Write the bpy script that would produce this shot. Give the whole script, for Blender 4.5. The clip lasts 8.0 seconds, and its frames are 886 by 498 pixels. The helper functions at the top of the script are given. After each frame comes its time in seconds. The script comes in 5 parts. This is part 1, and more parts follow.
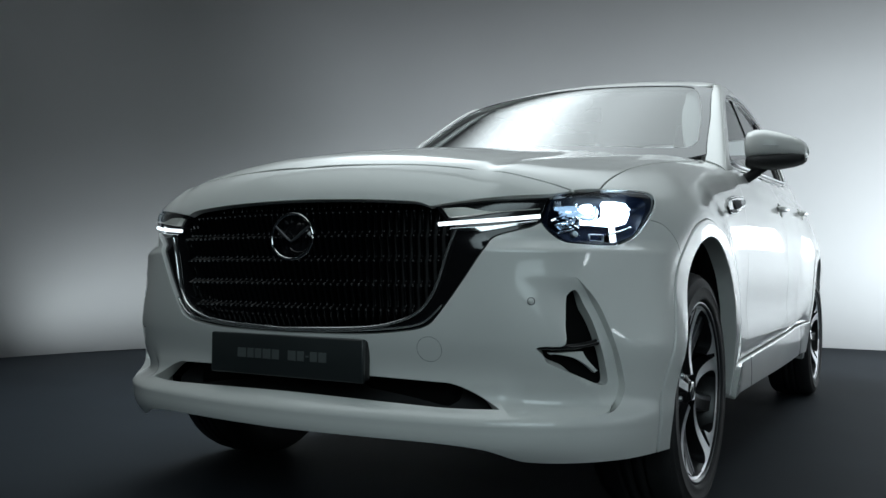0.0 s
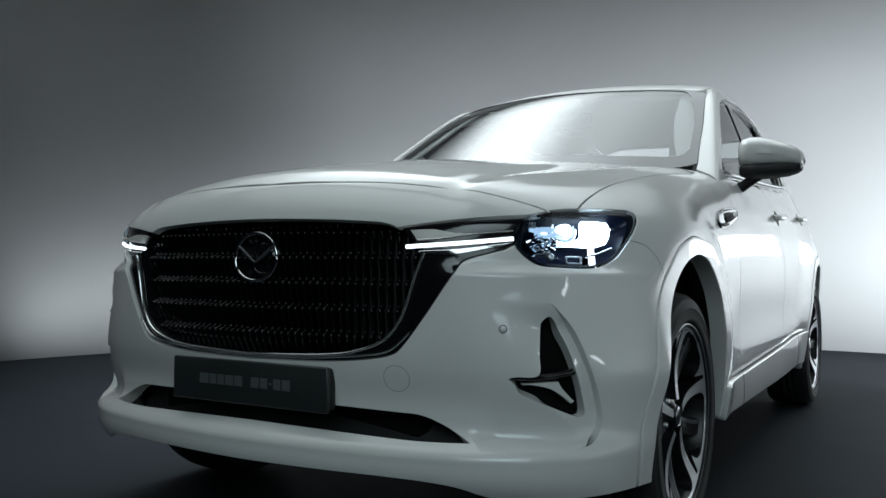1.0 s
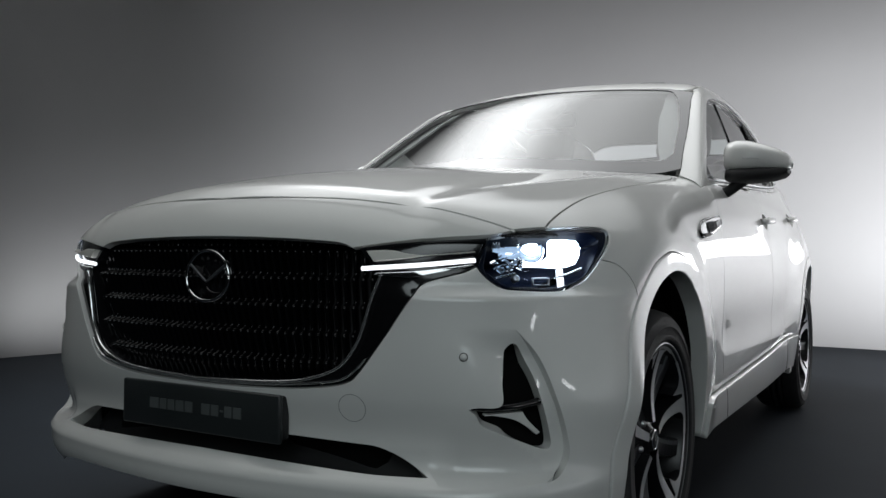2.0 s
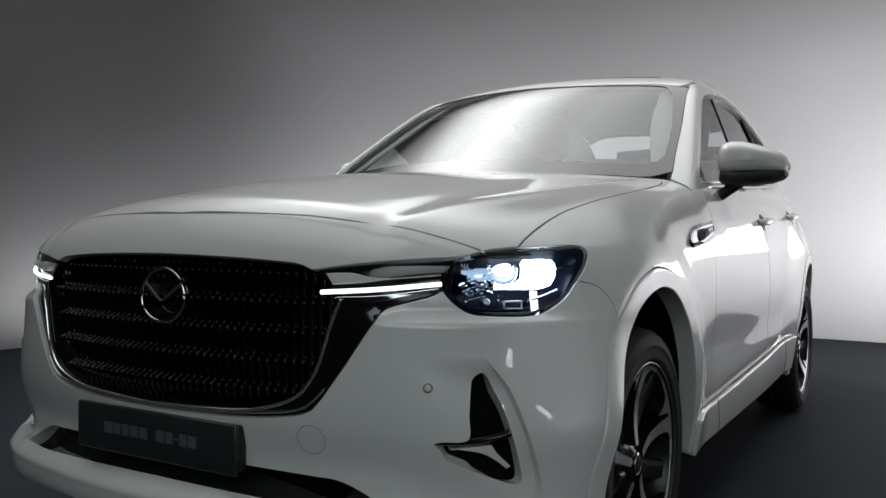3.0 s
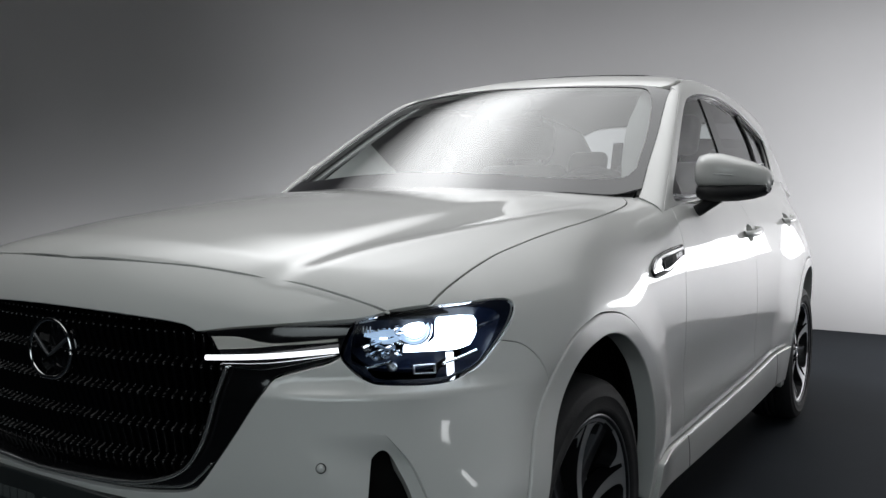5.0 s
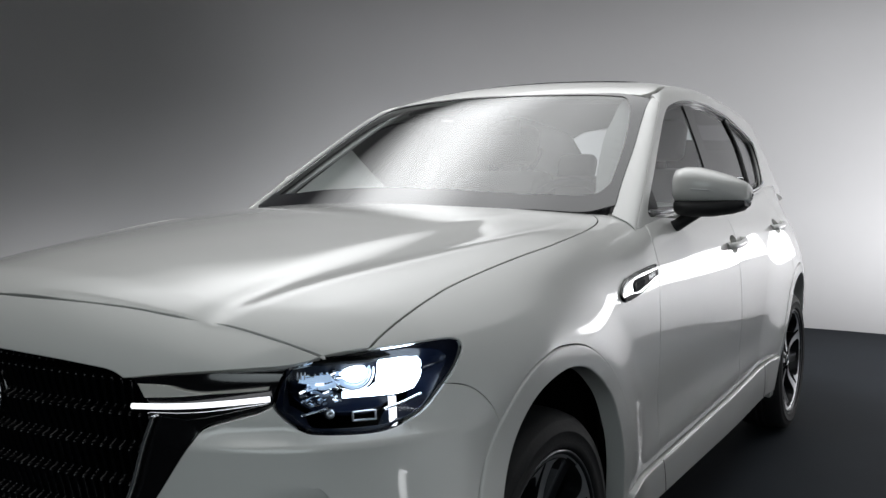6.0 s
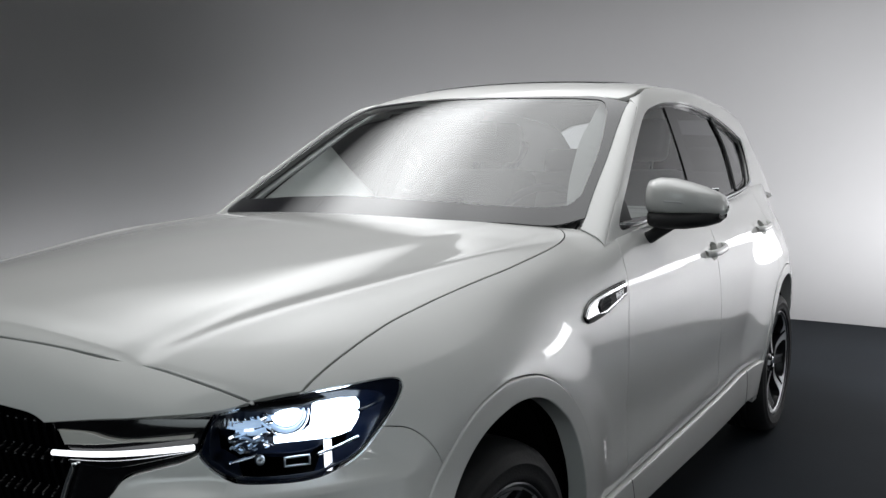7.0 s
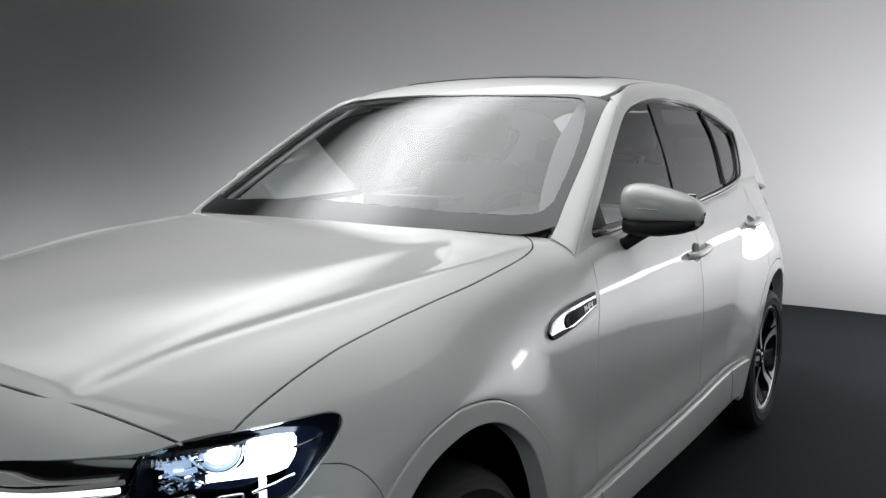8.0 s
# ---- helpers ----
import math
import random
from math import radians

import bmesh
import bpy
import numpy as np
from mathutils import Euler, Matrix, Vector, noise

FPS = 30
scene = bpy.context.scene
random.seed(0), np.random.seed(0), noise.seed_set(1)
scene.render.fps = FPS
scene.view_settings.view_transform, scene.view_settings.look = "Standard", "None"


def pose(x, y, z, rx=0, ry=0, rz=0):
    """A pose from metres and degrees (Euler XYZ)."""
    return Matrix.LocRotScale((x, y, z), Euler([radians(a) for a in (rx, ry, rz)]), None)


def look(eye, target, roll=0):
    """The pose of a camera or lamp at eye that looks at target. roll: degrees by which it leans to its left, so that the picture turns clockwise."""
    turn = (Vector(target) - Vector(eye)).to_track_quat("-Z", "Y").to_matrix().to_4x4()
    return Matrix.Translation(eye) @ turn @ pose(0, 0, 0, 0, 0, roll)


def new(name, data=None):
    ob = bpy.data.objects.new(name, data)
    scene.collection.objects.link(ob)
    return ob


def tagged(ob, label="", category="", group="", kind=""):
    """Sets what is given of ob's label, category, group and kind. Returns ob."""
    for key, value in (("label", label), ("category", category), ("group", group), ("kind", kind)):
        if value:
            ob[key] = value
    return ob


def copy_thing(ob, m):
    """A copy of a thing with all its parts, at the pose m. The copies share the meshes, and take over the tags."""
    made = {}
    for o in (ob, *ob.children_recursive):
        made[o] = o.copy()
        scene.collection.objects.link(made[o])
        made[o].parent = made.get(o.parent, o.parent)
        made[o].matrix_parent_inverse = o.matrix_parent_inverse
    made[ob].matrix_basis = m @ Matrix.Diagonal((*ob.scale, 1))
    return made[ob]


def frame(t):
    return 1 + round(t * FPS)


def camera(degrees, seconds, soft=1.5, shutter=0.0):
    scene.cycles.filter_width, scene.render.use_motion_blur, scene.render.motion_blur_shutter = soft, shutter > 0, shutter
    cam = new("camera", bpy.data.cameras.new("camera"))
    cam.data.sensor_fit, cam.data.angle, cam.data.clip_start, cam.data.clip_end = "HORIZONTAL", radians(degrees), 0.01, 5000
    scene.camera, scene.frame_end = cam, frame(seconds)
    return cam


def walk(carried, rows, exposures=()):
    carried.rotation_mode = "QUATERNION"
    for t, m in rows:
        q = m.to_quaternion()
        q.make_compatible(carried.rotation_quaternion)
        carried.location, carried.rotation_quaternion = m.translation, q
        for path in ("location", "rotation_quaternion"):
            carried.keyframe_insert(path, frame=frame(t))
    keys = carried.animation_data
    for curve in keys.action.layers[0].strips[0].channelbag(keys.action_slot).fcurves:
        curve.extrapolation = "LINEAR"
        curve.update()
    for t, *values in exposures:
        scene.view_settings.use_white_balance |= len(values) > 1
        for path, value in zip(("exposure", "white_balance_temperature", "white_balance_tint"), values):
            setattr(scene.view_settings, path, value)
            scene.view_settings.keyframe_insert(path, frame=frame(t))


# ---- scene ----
cam = camera(55.2, 8.0)
PATH = [
    (0, (1.466, -2.483, 0.671), (0.462, -0.754, 0.734), 0.5),
    (0.5, (1.471, -2.421, 0.705), (0.463, -0.694, 0.76), 0.5),
    (1, (1.484, -2.349, 0.743), (0.471, -0.626, 0.792), 0.5),
    (1.5, (1.495, -2.28, 0.78), (0.488, -0.553, 0.816), 0.5),
    (3, (1.513, -2.069, 0.906), (0.493, -0.349, 0.88), 0.6),
    (3.5, (1.528, -2.001, 0.943), (0.507, -0.282, 0.892), 0.6),
    (4, (1.55, -1.931, 0.982), (0.518, -0.219, 0.91), 0.6),
    (4.5, (1.575, -1.858, 1.026), (0.525, -0.157, 0.94), 0.7),
    (6, (1.653, -1.652, 1.152), (0.579, 0.03, 1.033), 0.3),
    (6.5, (1.681, -1.588, 1.202), (0.606, 0.092, 1.062), 0.4),
    (7, (1.706, -1.526, 1.251), (0.627, 0.149, 1.081), 0.5),
    (7.5, (1.731, -1.466, 1.292), (0.649, 0.204, 1.095), 0.4),
    (8, (1.769, -1.407, 1.348), (0.675, 0.252, 1.114), 0.6),
]
walk(cam, [(t, look(eye, target, roll)) for t, eye, target, roll in PATH], [(0, 0.24, 6000, 1), (1.1, 0.22, 6050, 2), (1.7, 0.06, 6400, 8), (2.8, 0.0, 6500, 10), (8, 0.0, 6500, 10)])

# ---- light: a dark studio with softboxes over the car and on the wall, plus added fills ----
world = bpy.data.worlds.new("studio")
scene.world = world
world.use_nodes = True
world.node_tree.nodes["Background"].inputs["Color"].default_value = (0.55, 0.62, 0.66, 1)
world.node_tree.nodes["Background"].inputs["Strength"].default_value = 0.03


def area_lamp(name, eye, target, wide, high, watts, color=(1, 1, 1), spread=180, roll=0):
    data = bpy.data.lights.new(name, "AREA")
    data.shape, data.size, data.size_y = "RECTANGLE", wide, high
    data.energy, data.color, data.spread = watts, color, radians(spread)
    ob = new(name, data)
    ob.matrix_world = look(eye, target, roll)
    return ob


def graded(ob, across, along):
    """Soft falloff across a softbox's width and along its height: (place, brightness) stops."""
    data = ob.data
    data.use_nodes = True
    nodes, links = data.node_tree.nodes, data.node_tree.links
    spot_at, split, both_ways = nodes.new("ShaderNodeNewGeometry"), nodes.new("ShaderNodeSeparateXYZ"), nodes.new("ShaderNodeMix")
    both_ways.data_type, both_ways.blend_type = "RGBA", "MULTIPLY"
    both_ways.inputs["Factor"].default_value = 1.0
    links.new(spot_at.outputs["Parametric"], split.inputs["Vector"])
    power = 1.0
    for axis, stops, slot in (("X", across, 6), ("Y", along, 7)):
        ramp = nodes.new("ShaderNodeValToRGB")
        ramp.color_ramp.interpolation = "EASE"
        while len(ramp.color_ramp.elements) < len(stops):
            ramp.color_ramp.elements.new(0.5)
        top = max(b for _, b in stops)
        power *= top
        for e, (place, bright) in zip(ramp.color_ramp.elements, stops):
            e.position, e.color = place, (bright / top, bright / top, bright / top, 1)
        links.new(split.outputs[axis], ramp.inputs["Fac"])
        links.new(ramp.outputs["Color"], both_ways.inputs[slot])
    links.new(both_ways.outputs[2], nodes["Emission"].inputs["Color"])
    nodes["Emission"].inputs["Strength"].default_value = power


overhead = area_lamp("overhead_softbox_light", (-0.5, 1.75, 2.95), (-0.5, 1.751, 0), 5.2, 4.4, 148, (0.975, 0.99, 1.0), 122)
graded(overhead, [(0.0, 0.5), (0.18, 0.95), (0.33, 2.3), (0.40, 2.35), (0.55, 0.85), (0.70, 0.56), (1.0, 0.5)], [(0.0, 0.3), (0.2, 0.42), (0.42, 1.0), (1.0, 1.15)])
area_lamp("nose_softbox_light", (-0.7, -1.5, 2.9), (-0.7, -1.499, 0), 2.8, 1.7, 7, (0.98, 0.99, 0.98), 105)
# added fill behind the camera, large and dim, to lift the bumper
area_lamp("front_fill_light", (2.0, -3.7, 1.9), (0.4, -0.8, 0.05), 3.0, 2.0, 10.0, (0.86, 0.97, 1.0), 90)
area_lamp("wall_wash_light", (3.5, 3.8, 0.5), (1.9, 6.4, 1.0), 2.0, 0.5, 240, (0.97, 0.97, 1.0), 125)
# added lamp, out of sight behind the car, to brighten the back wall
area_lamp("back_wall_fill_light", (-1.9, 4.5, 0.25), (-3.0, 5.8, 0.8), 2.6, 0.3, 36, (0.97, 0.98, 1.0), 140)
area_lamp("low_wall_wash_light", (-3.65, 2.95, 0.15), (-4.5, 3.4, 0.75), 3.0, 0.16, 8.0, (0.97, 0.98, 1.0), 140)
area_lamp("side_softbox_light", (2.27, 5.84, 1.18), (0.9, 1.5, 1.0), 1.7, 0.36, 5.8, (0.97, 0.98, 1.0), 150)
# added unseen fill: bounces off the side wall onto the lower doors
area_lamp("left_wall_fill_light", (4.4, 0.6, 0.4), (5.9, 0.6, 0.9), 3.2, 0.3, 58, (0.95, 0.98, 1.0), 140)
area_lamp("strip_light", (5.1, -1.45, 1.1), (0.8, -0.5, 0.8), 0.2, 0.5, 0.85, (0.97, 0.98, 1.0), 120, 42)

# ---- materials ----
def material(name, color, rough=0.5, metal=0.0, coat=0.0, spec=0.5, vary=0.06, scale=6.0, bump=0.0, bump_scale=60.0, emit=None, power=0.0):
    m = bpy.data.materials.new(name)
    m.use_nodes = True
    nodes, links = m.node_tree.nodes, m.node_tree.links
    b = nodes["Principled BSDF"]
    b.inputs["Roughness"].default_value, b.inputs["Metallic"].default_value = rough, metal
    b.inputs["Coat Weight"].default_value, b.inputs["Coat Roughness"].default_value = coat, 0.03
    b.inputs["Specular IOR Level"].default_value = spec
    place = nodes.new("ShaderNodeTexCoord")
    big = nodes.new("ShaderNodeTexNoise")
    big.inputs["Scale"].default_value, big.inputs["Detail"].default_value = scale, 6.0
    links.new(place.outputs["Object"], big.inputs["Vector"])
    ramp = nodes.new("ShaderNodeValToRGB")
    ramp.color_ramp.elements[0].position, ramp.color_ramp.elements[1].position = 0.3, 0.7
    ramp.color_ramp.elements[0].color = (*[c * (1 - vary) for c in color], 1)
    ramp.color_ramp.elements[1].color = (*[min(1, c * (1 + vary)) for c in color], 1)
    links.new(big.outputs["Fac"], ramp.inputs["Fac"])
    links.new(ramp.outputs["Color"], b.inputs["Base Color"])
    if bump:
        fine = nodes.new("ShaderNodeTexNoise")
        fine.inputs["Scale"].default_value, fine.inputs["Detail"].default_value = bump_scale, 8.0
        links.new(place.outputs["Object"], fine.inputs["Vector"])
        relief = nodes.new("ShaderNodeBump")
        relief.inputs["Strength"].default_value, relief.inputs["Distance"].default_value = bump, 0.01
        links.new(fine.outputs["Fac"], relief.inputs["Height"])
        links.new(relief.outputs["Normal"], b.inputs["Normal"])
    if emit:
        b.inputs["Emission Color"].default_value, b.inputs["Emission Strength"].default_value = (*emit, 1), power
    return m


def glass(name, tint, gloss_rough=0.0, ior=1.5):
    """Thin clear pane: tinted see-through with a mirror coat."""
    m = bpy.data.materials.new(name)
    m.use_nodes = True
    nodes, links = m.node_tree.nodes, m.node_tree.links
    nodes.remove(nodes["Principled BSDF"])
    clear, shine, mix, rim = (nodes.new("ShaderNode" + n) for n in ("BsdfTransparent", "BsdfGlossy", "MixShader", "Fresnel"))
    clear.inputs["Color"].default_value = (*tint, 1)
    shine.inputs["Roughness"].default_value = gloss_rough
    rim.inputs["IOR"].default_value = ior
    links.new(rim.outputs["Fac"], mix.inputs["Fac"])
    links.new(clear.outputs["BSDF"], mix.inputs[1])
    links.new(shine.outputs["BSDF"], mix.inputs[2])
    links.new(mix.outputs["Shader"], nodes["Material Output"].inputs["Surface"])
    return m


PAINT = material("white_pearl_paint", (0.72, 0.72, 0.70), rough=0.42, coat=1.0, spec=0.5, vary=0.015, scale=3.0, bump=0.004, bump_scale=900)
PAINT.node_tree.nodes["Principled BSDF"].inputs["Coat IOR"].default_value = 1.52
BLACK_GLOSS = material("gloss_black_plastic", (0.006, 0.006, 0.007), rough=0.12, coat=0.5, vary=0.2)
BLACK_MATT = material("matt_black_plastic", (0.012, 0.012, 0.013), rough=0.6, vary=0.2, bump=0.2, bump_scale=400)
GRILLE_BLACK = material("black_grille_plastic", (0.002, 0.002, 0.0025), rough=0.12, spec=0.28, vary=0.2)
DARK = material("dark_inner_metal", (0.004, 0.004, 0.004), rough=0.8, spec=0.1, vary=0.2)
CHROME = material("bright_chrome", (0.80, 0.81, 0.82), rough=0.06, metal=1.0, vary=0.02)
SATIN = material("satin_chrome", (0.62, 0.63, 0.65), rough=0.34, metal=1.0, vary=0.03)
MACHINED = material("machined_alloy", (0.58, 0.59, 0.60), rough=0.36, metal=0.8, vary=0.04, bump=0.03, bump_scale=500)
RIM_BLACK = material("black_alloy_paint", (0.006, 0.006, 0.007), rough=0.3, coat=0.0, spec=0.35, vary=0.15)
RIM_GREY = material("grey_alloy_paint", (0.10, 0.105, 0.115), rough=0.35, metal=0.5, coat=0.4, vary=0.1)
RUBBER = material("tyre_rubber", (0.018, 0.018, 0.019), rough=0.68, spec=0.3, vary=0.25, scale=14, bump=0.15, bump_scale=180)
STEEL = material("brake_steel", (0.03, 0.03, 0.032), rough=0.4, metal=1.0, vary=0.1)
SILVER = material("silver_satin_paint", (0.66, 0.65, 0.61), rough=0.35, metal=0.1, coat=0.3, vary=0.04)
BRUSHED = material("bright_soft_chrome", (0.88, 0.89, 0.90), rough=0.13, metal=0.92, vary=0.03)
FRIT = material("black_glass_border", (0.010, 0.010, 0.012), rough=0.10, coat=0.3, vary=0.1)
CLEAR = glass("clear_windscreen_glass", (0.80, 0.845, 0.85), ior=2.0)
SIDE_GLASS = glass("green_side_glass", (0.78, 0.86, 0.84))
PRIVACY = glass("dark_privacy_glass", (0.10, 0.10, 0.11))
LENS = glass("clear_lamp_lens", (0.90, 0.93, 0.97), ior=1.28)
# black plastic; the blue sheen inside the lamp is put into its colour
LAMP_BLACK = material("blue_sheen_black_lamp_plastic", (0.003, 0.005, 0.012), rough=0.3, spec=0.12, vary=0.2)
LED = material("white_led", (0.9, 0.9, 0.9), rough=0.3, vary=0.01, emit=(0.74, 0.87, 1.0), power=9.0)
LED_STRIP = material("white_led_strip", (0.9, 0.9, 0.9), rough=0.3, vary=0.01, emit=(0.93, 0.96, 1.0), power=1.7)
# emission stands in for LED light caught in crystals and projector ring
BLUE_GLOW = material("blue_white_lamp_glow", (0.5, 0.55, 0.65), rough=0.2, vary=0.2, emit=(0.50, 0.72, 1.0), power=0.55)
LENS_BODY = material("clear_crystal", (0.55, 0.65, 0.80), rough=0.05, metal=0.6, coat=1.0, vary=0.1)
PLATE = material("dark_number_plate", (0.022, 0.026, 0.027), rough=0.35, coat=0.2, vary=0.1, bump=0.02)
PLATE_INK = material("grey_plate_print", (0.085, 0.095, 0.095), rough=0.4, vary=0.1)
LEATHER = material("pale_leather", (0.12, 0.118, 0.115), rough=0.55, vary=0.06, scale=12, bump=0.2, bump_scale=260)
DASH = material("grey_dashboard_vinyl", (0.06, 0.06, 0.065), rough=0.6, vary=0.12, scale=9, bump=0.2, bump_scale=300)
LINING = material("pale_headlining", (0.22, 0.22, 0.22), rough=0.9, vary=0.05, bump=0.1)
PILLAR_TRIM = material("pale_grey_pillar_trim", (0.42, 0.42, 0.41), rough=0.8, vary=0.05, bump=0.1)
RED_LENS = material("red_lamp_plastic", (0.25, 0.01, 0.012), rough=0.1, coat=0.8, vary=0.1)
CURTAIN = material("dark_studio_curtain", (0.03, 0.032, 0.034), rough=0.9, vary=0.2, scale=2.0)
WALL = material("white_studio_wall", (0.33, 0.33, 0.33), rough=0.75, vary=0.025, scale=0.8, bump=0.04, bump_scale=60)
FLOOR = material("dark_studio_floor", (0.0140, 0.0175, 0.0220), rough=0.7, spec=0.08, vary=0.12, scale=1.6, bump=0.05, bump_scale=140)
CEILING = material("black_studio_ceiling", (0.010, 0.010, 0.011), rough=0.9, vary=0.2)


# ---- shape of the car: x to its left side, y to its rear from the front axle, z up ----
def smax(a, b, k):
    return np.maximum(a, b) + np.maximum(k - np.abs(a - b), 0.0) ** 2 / (4 * k)


def step(a, b, v):
    s = np.clip((v - a) / (b - a), 0.0, 1.0)
    return s * s * (3 - 2 * s)


def bump(v, c, w):
    return np.exp(-((v - c) / w) ** 2)


def curve(xs, ys):
    """A smooth curve through a few knots."""
    xs, ys = np.array(xs, float), np.array(ys, float)
    slope = np.gradient(ys, xs)

    def at(v):
        v = np.clip(v, xs[0], xs[-1])
        i = np.clip(np.searchsorted(xs, v) - 1, 0, len(xs) - 2)
        h = xs[i + 1] - xs[i]
        s = (v - xs[i]) / h
        return ((1 + 2 * s) * (1 - s) ** 2 * ys[i] + s * (1 - s) ** 2 * h * slope[i]
                + s * s * (3 - 2 * s) * ys[i + 1] + s * s * (s - 1) * h * slope[i + 1])
    return at


hood_line = curve([-1.0, -0.75, -0.5, -0.2, 0.2, 0.6, 1.0], [0.86, 0.966, 1.028, 1.075, 1.116, 1.141, 1.16])
hood_fall = curve([-1.0, -0.6, -0.2, 0.2, 0.6, 1.0], [0.24, 0.222, 0.178, 0.111, 0.077, 0.07])
side_line = curve([0.0, 0.25, 0.33, 0.44, 0.6, 0.72, 0.80, 0.88, 0.95, 1.0, 1.05, 1.1, 1.2], [0.82, 0.866, 0.877, 0.882, 0.885, 0.885, 0.883, 0.875, 0.858, 0.845, 0.828, 0.801, 0.760])
face_line = curve([0.0, 0.22, 0.27, 0.32, 0.337, 0.345, 0.37, 0.42, 0.52, 0.70, 0.87, 1.1], [-0.66, -0.755, -0.795, -0.803, -0.802, -0.790, -0.762, -0.752, -0.772, -0.775, -0.765, -0.70])
belt_line = curve([0.7, 1.0, 1.6, 2.0, 2.45, 2.75, 3.1, 3.9], [1.098, 1.108, 1.135, 1.158, 1.188, 1.22, 1.235, 1.20])
fin_line = curve([0.30, 0.367, 0.40, 0.441, 0.525, 0.608, 0.656, 0.75], [0.72, 0.803, 0.824, 0.82, 0.793, 0.762, 0.727, 0.64])
roof_line = curve([0.8, 1.2, 1.6, 2.1, 2.7, 3.3, 3.8], [1.45, 1.563, 1.635, 1.668, 1.668, 1.628, 1.56])


def hood_z(x, y):
    ax = np.abs(x)
    xc = 0.462 + 0.065 * step(-0.35, 0.6, y)
    xo = 0.54 + 0.17 * step(-0.6, 0.4, y)
    fall = 0.5 * (ax - xc + np.sqrt((ax - xc) ** 2 + 0.018 ** 2)) - 0.003
    z = hood_line(y) - hood_fall(y) * ax ** 2 - 0.0085 * (1 - np.exp(-fall / 0.045)) * (1 - step(0.40, 0.58, y))
    return z + 0.0085 * step(xc + 0.03, xo + 0.05, ax) * (1 - step(0.40, 0.58, y)) + 0.004 * bump(ax, xo, 0.03) * (1 - step(0.2, 0.5, y))


def body_side(y, z):
    taper = 0.20 * np.maximum(-y - 0.05, 0) ** 1.5 + 0.22 * np.maximum(y - 2.75, 0) ** 2
    flare = 0
    for axle, out, reach in ((0.0, 0.027, 0.63), (2.87, 0.030, 0.80)):
        r = np.hypot(y - axle, z - 0.375)
        flare = flare + out * (1 - step(0.45, reach, r)) * step(0.25, 0.6, z)
    hollow = 0.012 * bump(z, 0.56, 0.10) * step(0.5, 0.8, y) * (1 - step(2.1, 2.4, y))
    ridge = 0.009 * np.exp(-np.sqrt((z - 0.958 - 0.035 * (y - 0.7)) ** 2 + 0.014 ** 2) / 0.05) * step(0.35, 0.75, y) * (1 - step(2.5, 3.0, y))
    corner = 0.052 * (1 - step(0.46, 0.72, z)) * step(0.0, 0.34, -y)
    narrow = 0.024 * step(1.5, 2.8, y)
    above = z - 0.3605 - 0.0364 * y
    tuck = 0.015 * np.exp(-np.maximum(above, 0) / 0.04) * step(0.44, 0.66, y) * (1 - step(2.25, 2.45, y))
    return side_line(z) - taper + corner - narrow + flare - hollow + ridge - tuck - 0.03 * (z - 0.75) * bump(z, 0.75, 0.16) * bump(y, 1.8, 0.42)


def lamp_dent(x, y, z):
    """How far the front is set back under and beside the headlamps."""
    a = np.arctan2(np.abs(x), 0.25 - y)
    return 0.026 * step(0.44, 0.66, a) * (1 - step(0.80, 1.05, a)) * step(0.732, 0.760, z) * (1 - step(0.79, 0.865, z))


def body(x, y, z):
    """Lower body: negative inside."""
    ax = np.abs(x)
    side = ax - body_side(y, z)
    front = face_line(z) + 0.23 * ax ** 2 - y
    mix = step(0.55, 0.95, y)
    top = (z - hood_z(x, np.minimum(y, 0.9)) * (1 - mix) - belt_line(y) * mix) * 0.9
    rear = y - (3.90 - 0.22 * ax ** 2 - 0.5 * np.maximum(0.5 - z, 0) - 0.12 * np.maximum(z - 0.95, 0))
    f = smax(side, front, 0.26)
    f = smax(f, rear, 0.25)
    return smax(f + lamp_dent(x, y, z), top, 0.12 - 0.09 * mix)


def body_vent(x, y, z):
    """The front round the side vents, set back behind a sharp fin."""
    a = np.arctan2(np.abs(x), 0.25 - y)
    m = np.maximum(np.minimum(fin_line(z) - a, (z - 0.345) * 1.2), 0)
    return body(x, y, z) + 0.026 * (1 - step(0.0, 0.15, m)) * step(0.55, 0.615, a) * (1 - step(0.60, 0.675, z)) * step(0.345, 0.366, z)


def screen(x, y, z):
    """Outward distance from the windscreen."""
    return ((z - 1.115) - 0.62 * (y - 0.47 - 0.47 * x * x) + 0.05 * (y - 0.47) ** 2) * 0.85


def cabin(x, y, z):
    """Upper body with the glass: negative inside."""
    ax = np.abs(x)
    side = (ax - (0.790 - 0.335 * (z - 1.1) - 0.07 * np.maximum(z - 1.1, 0) ** 2 - 0.025 * np.maximum(y - 1.5, 0) ** 2)) * 0.92
    roof = z - (roof_line(y) - 0.10 * ax ** 2)
    rear = (y - (3.62 - 0.15 * ax ** 2 - 0.72 * (z - 1.3))) * 0.8
    f = smax(side, screen(x, y, z), 0.025)
    f = smax(f, rear, 0.2)
    return smax(f, roof, 0.085)


# ---- tools for panels on the car's shape ----
def solve(f, make, lo, hi, level):
    """Where, between lo and hi along make(t), f passes the level from below."""
    lo, hi = lo + np.zeros_like(level), hi + np.zeros_like(level)
    for _ in range(34):
        mid = (lo + hi) / 2
        inside = f(*make(mid)) < level
        lo, hi = np.where(inside, mid, lo), np.where(inside, hi, mid)
    return np.stack(make((lo + hi) / 2), axis=1)


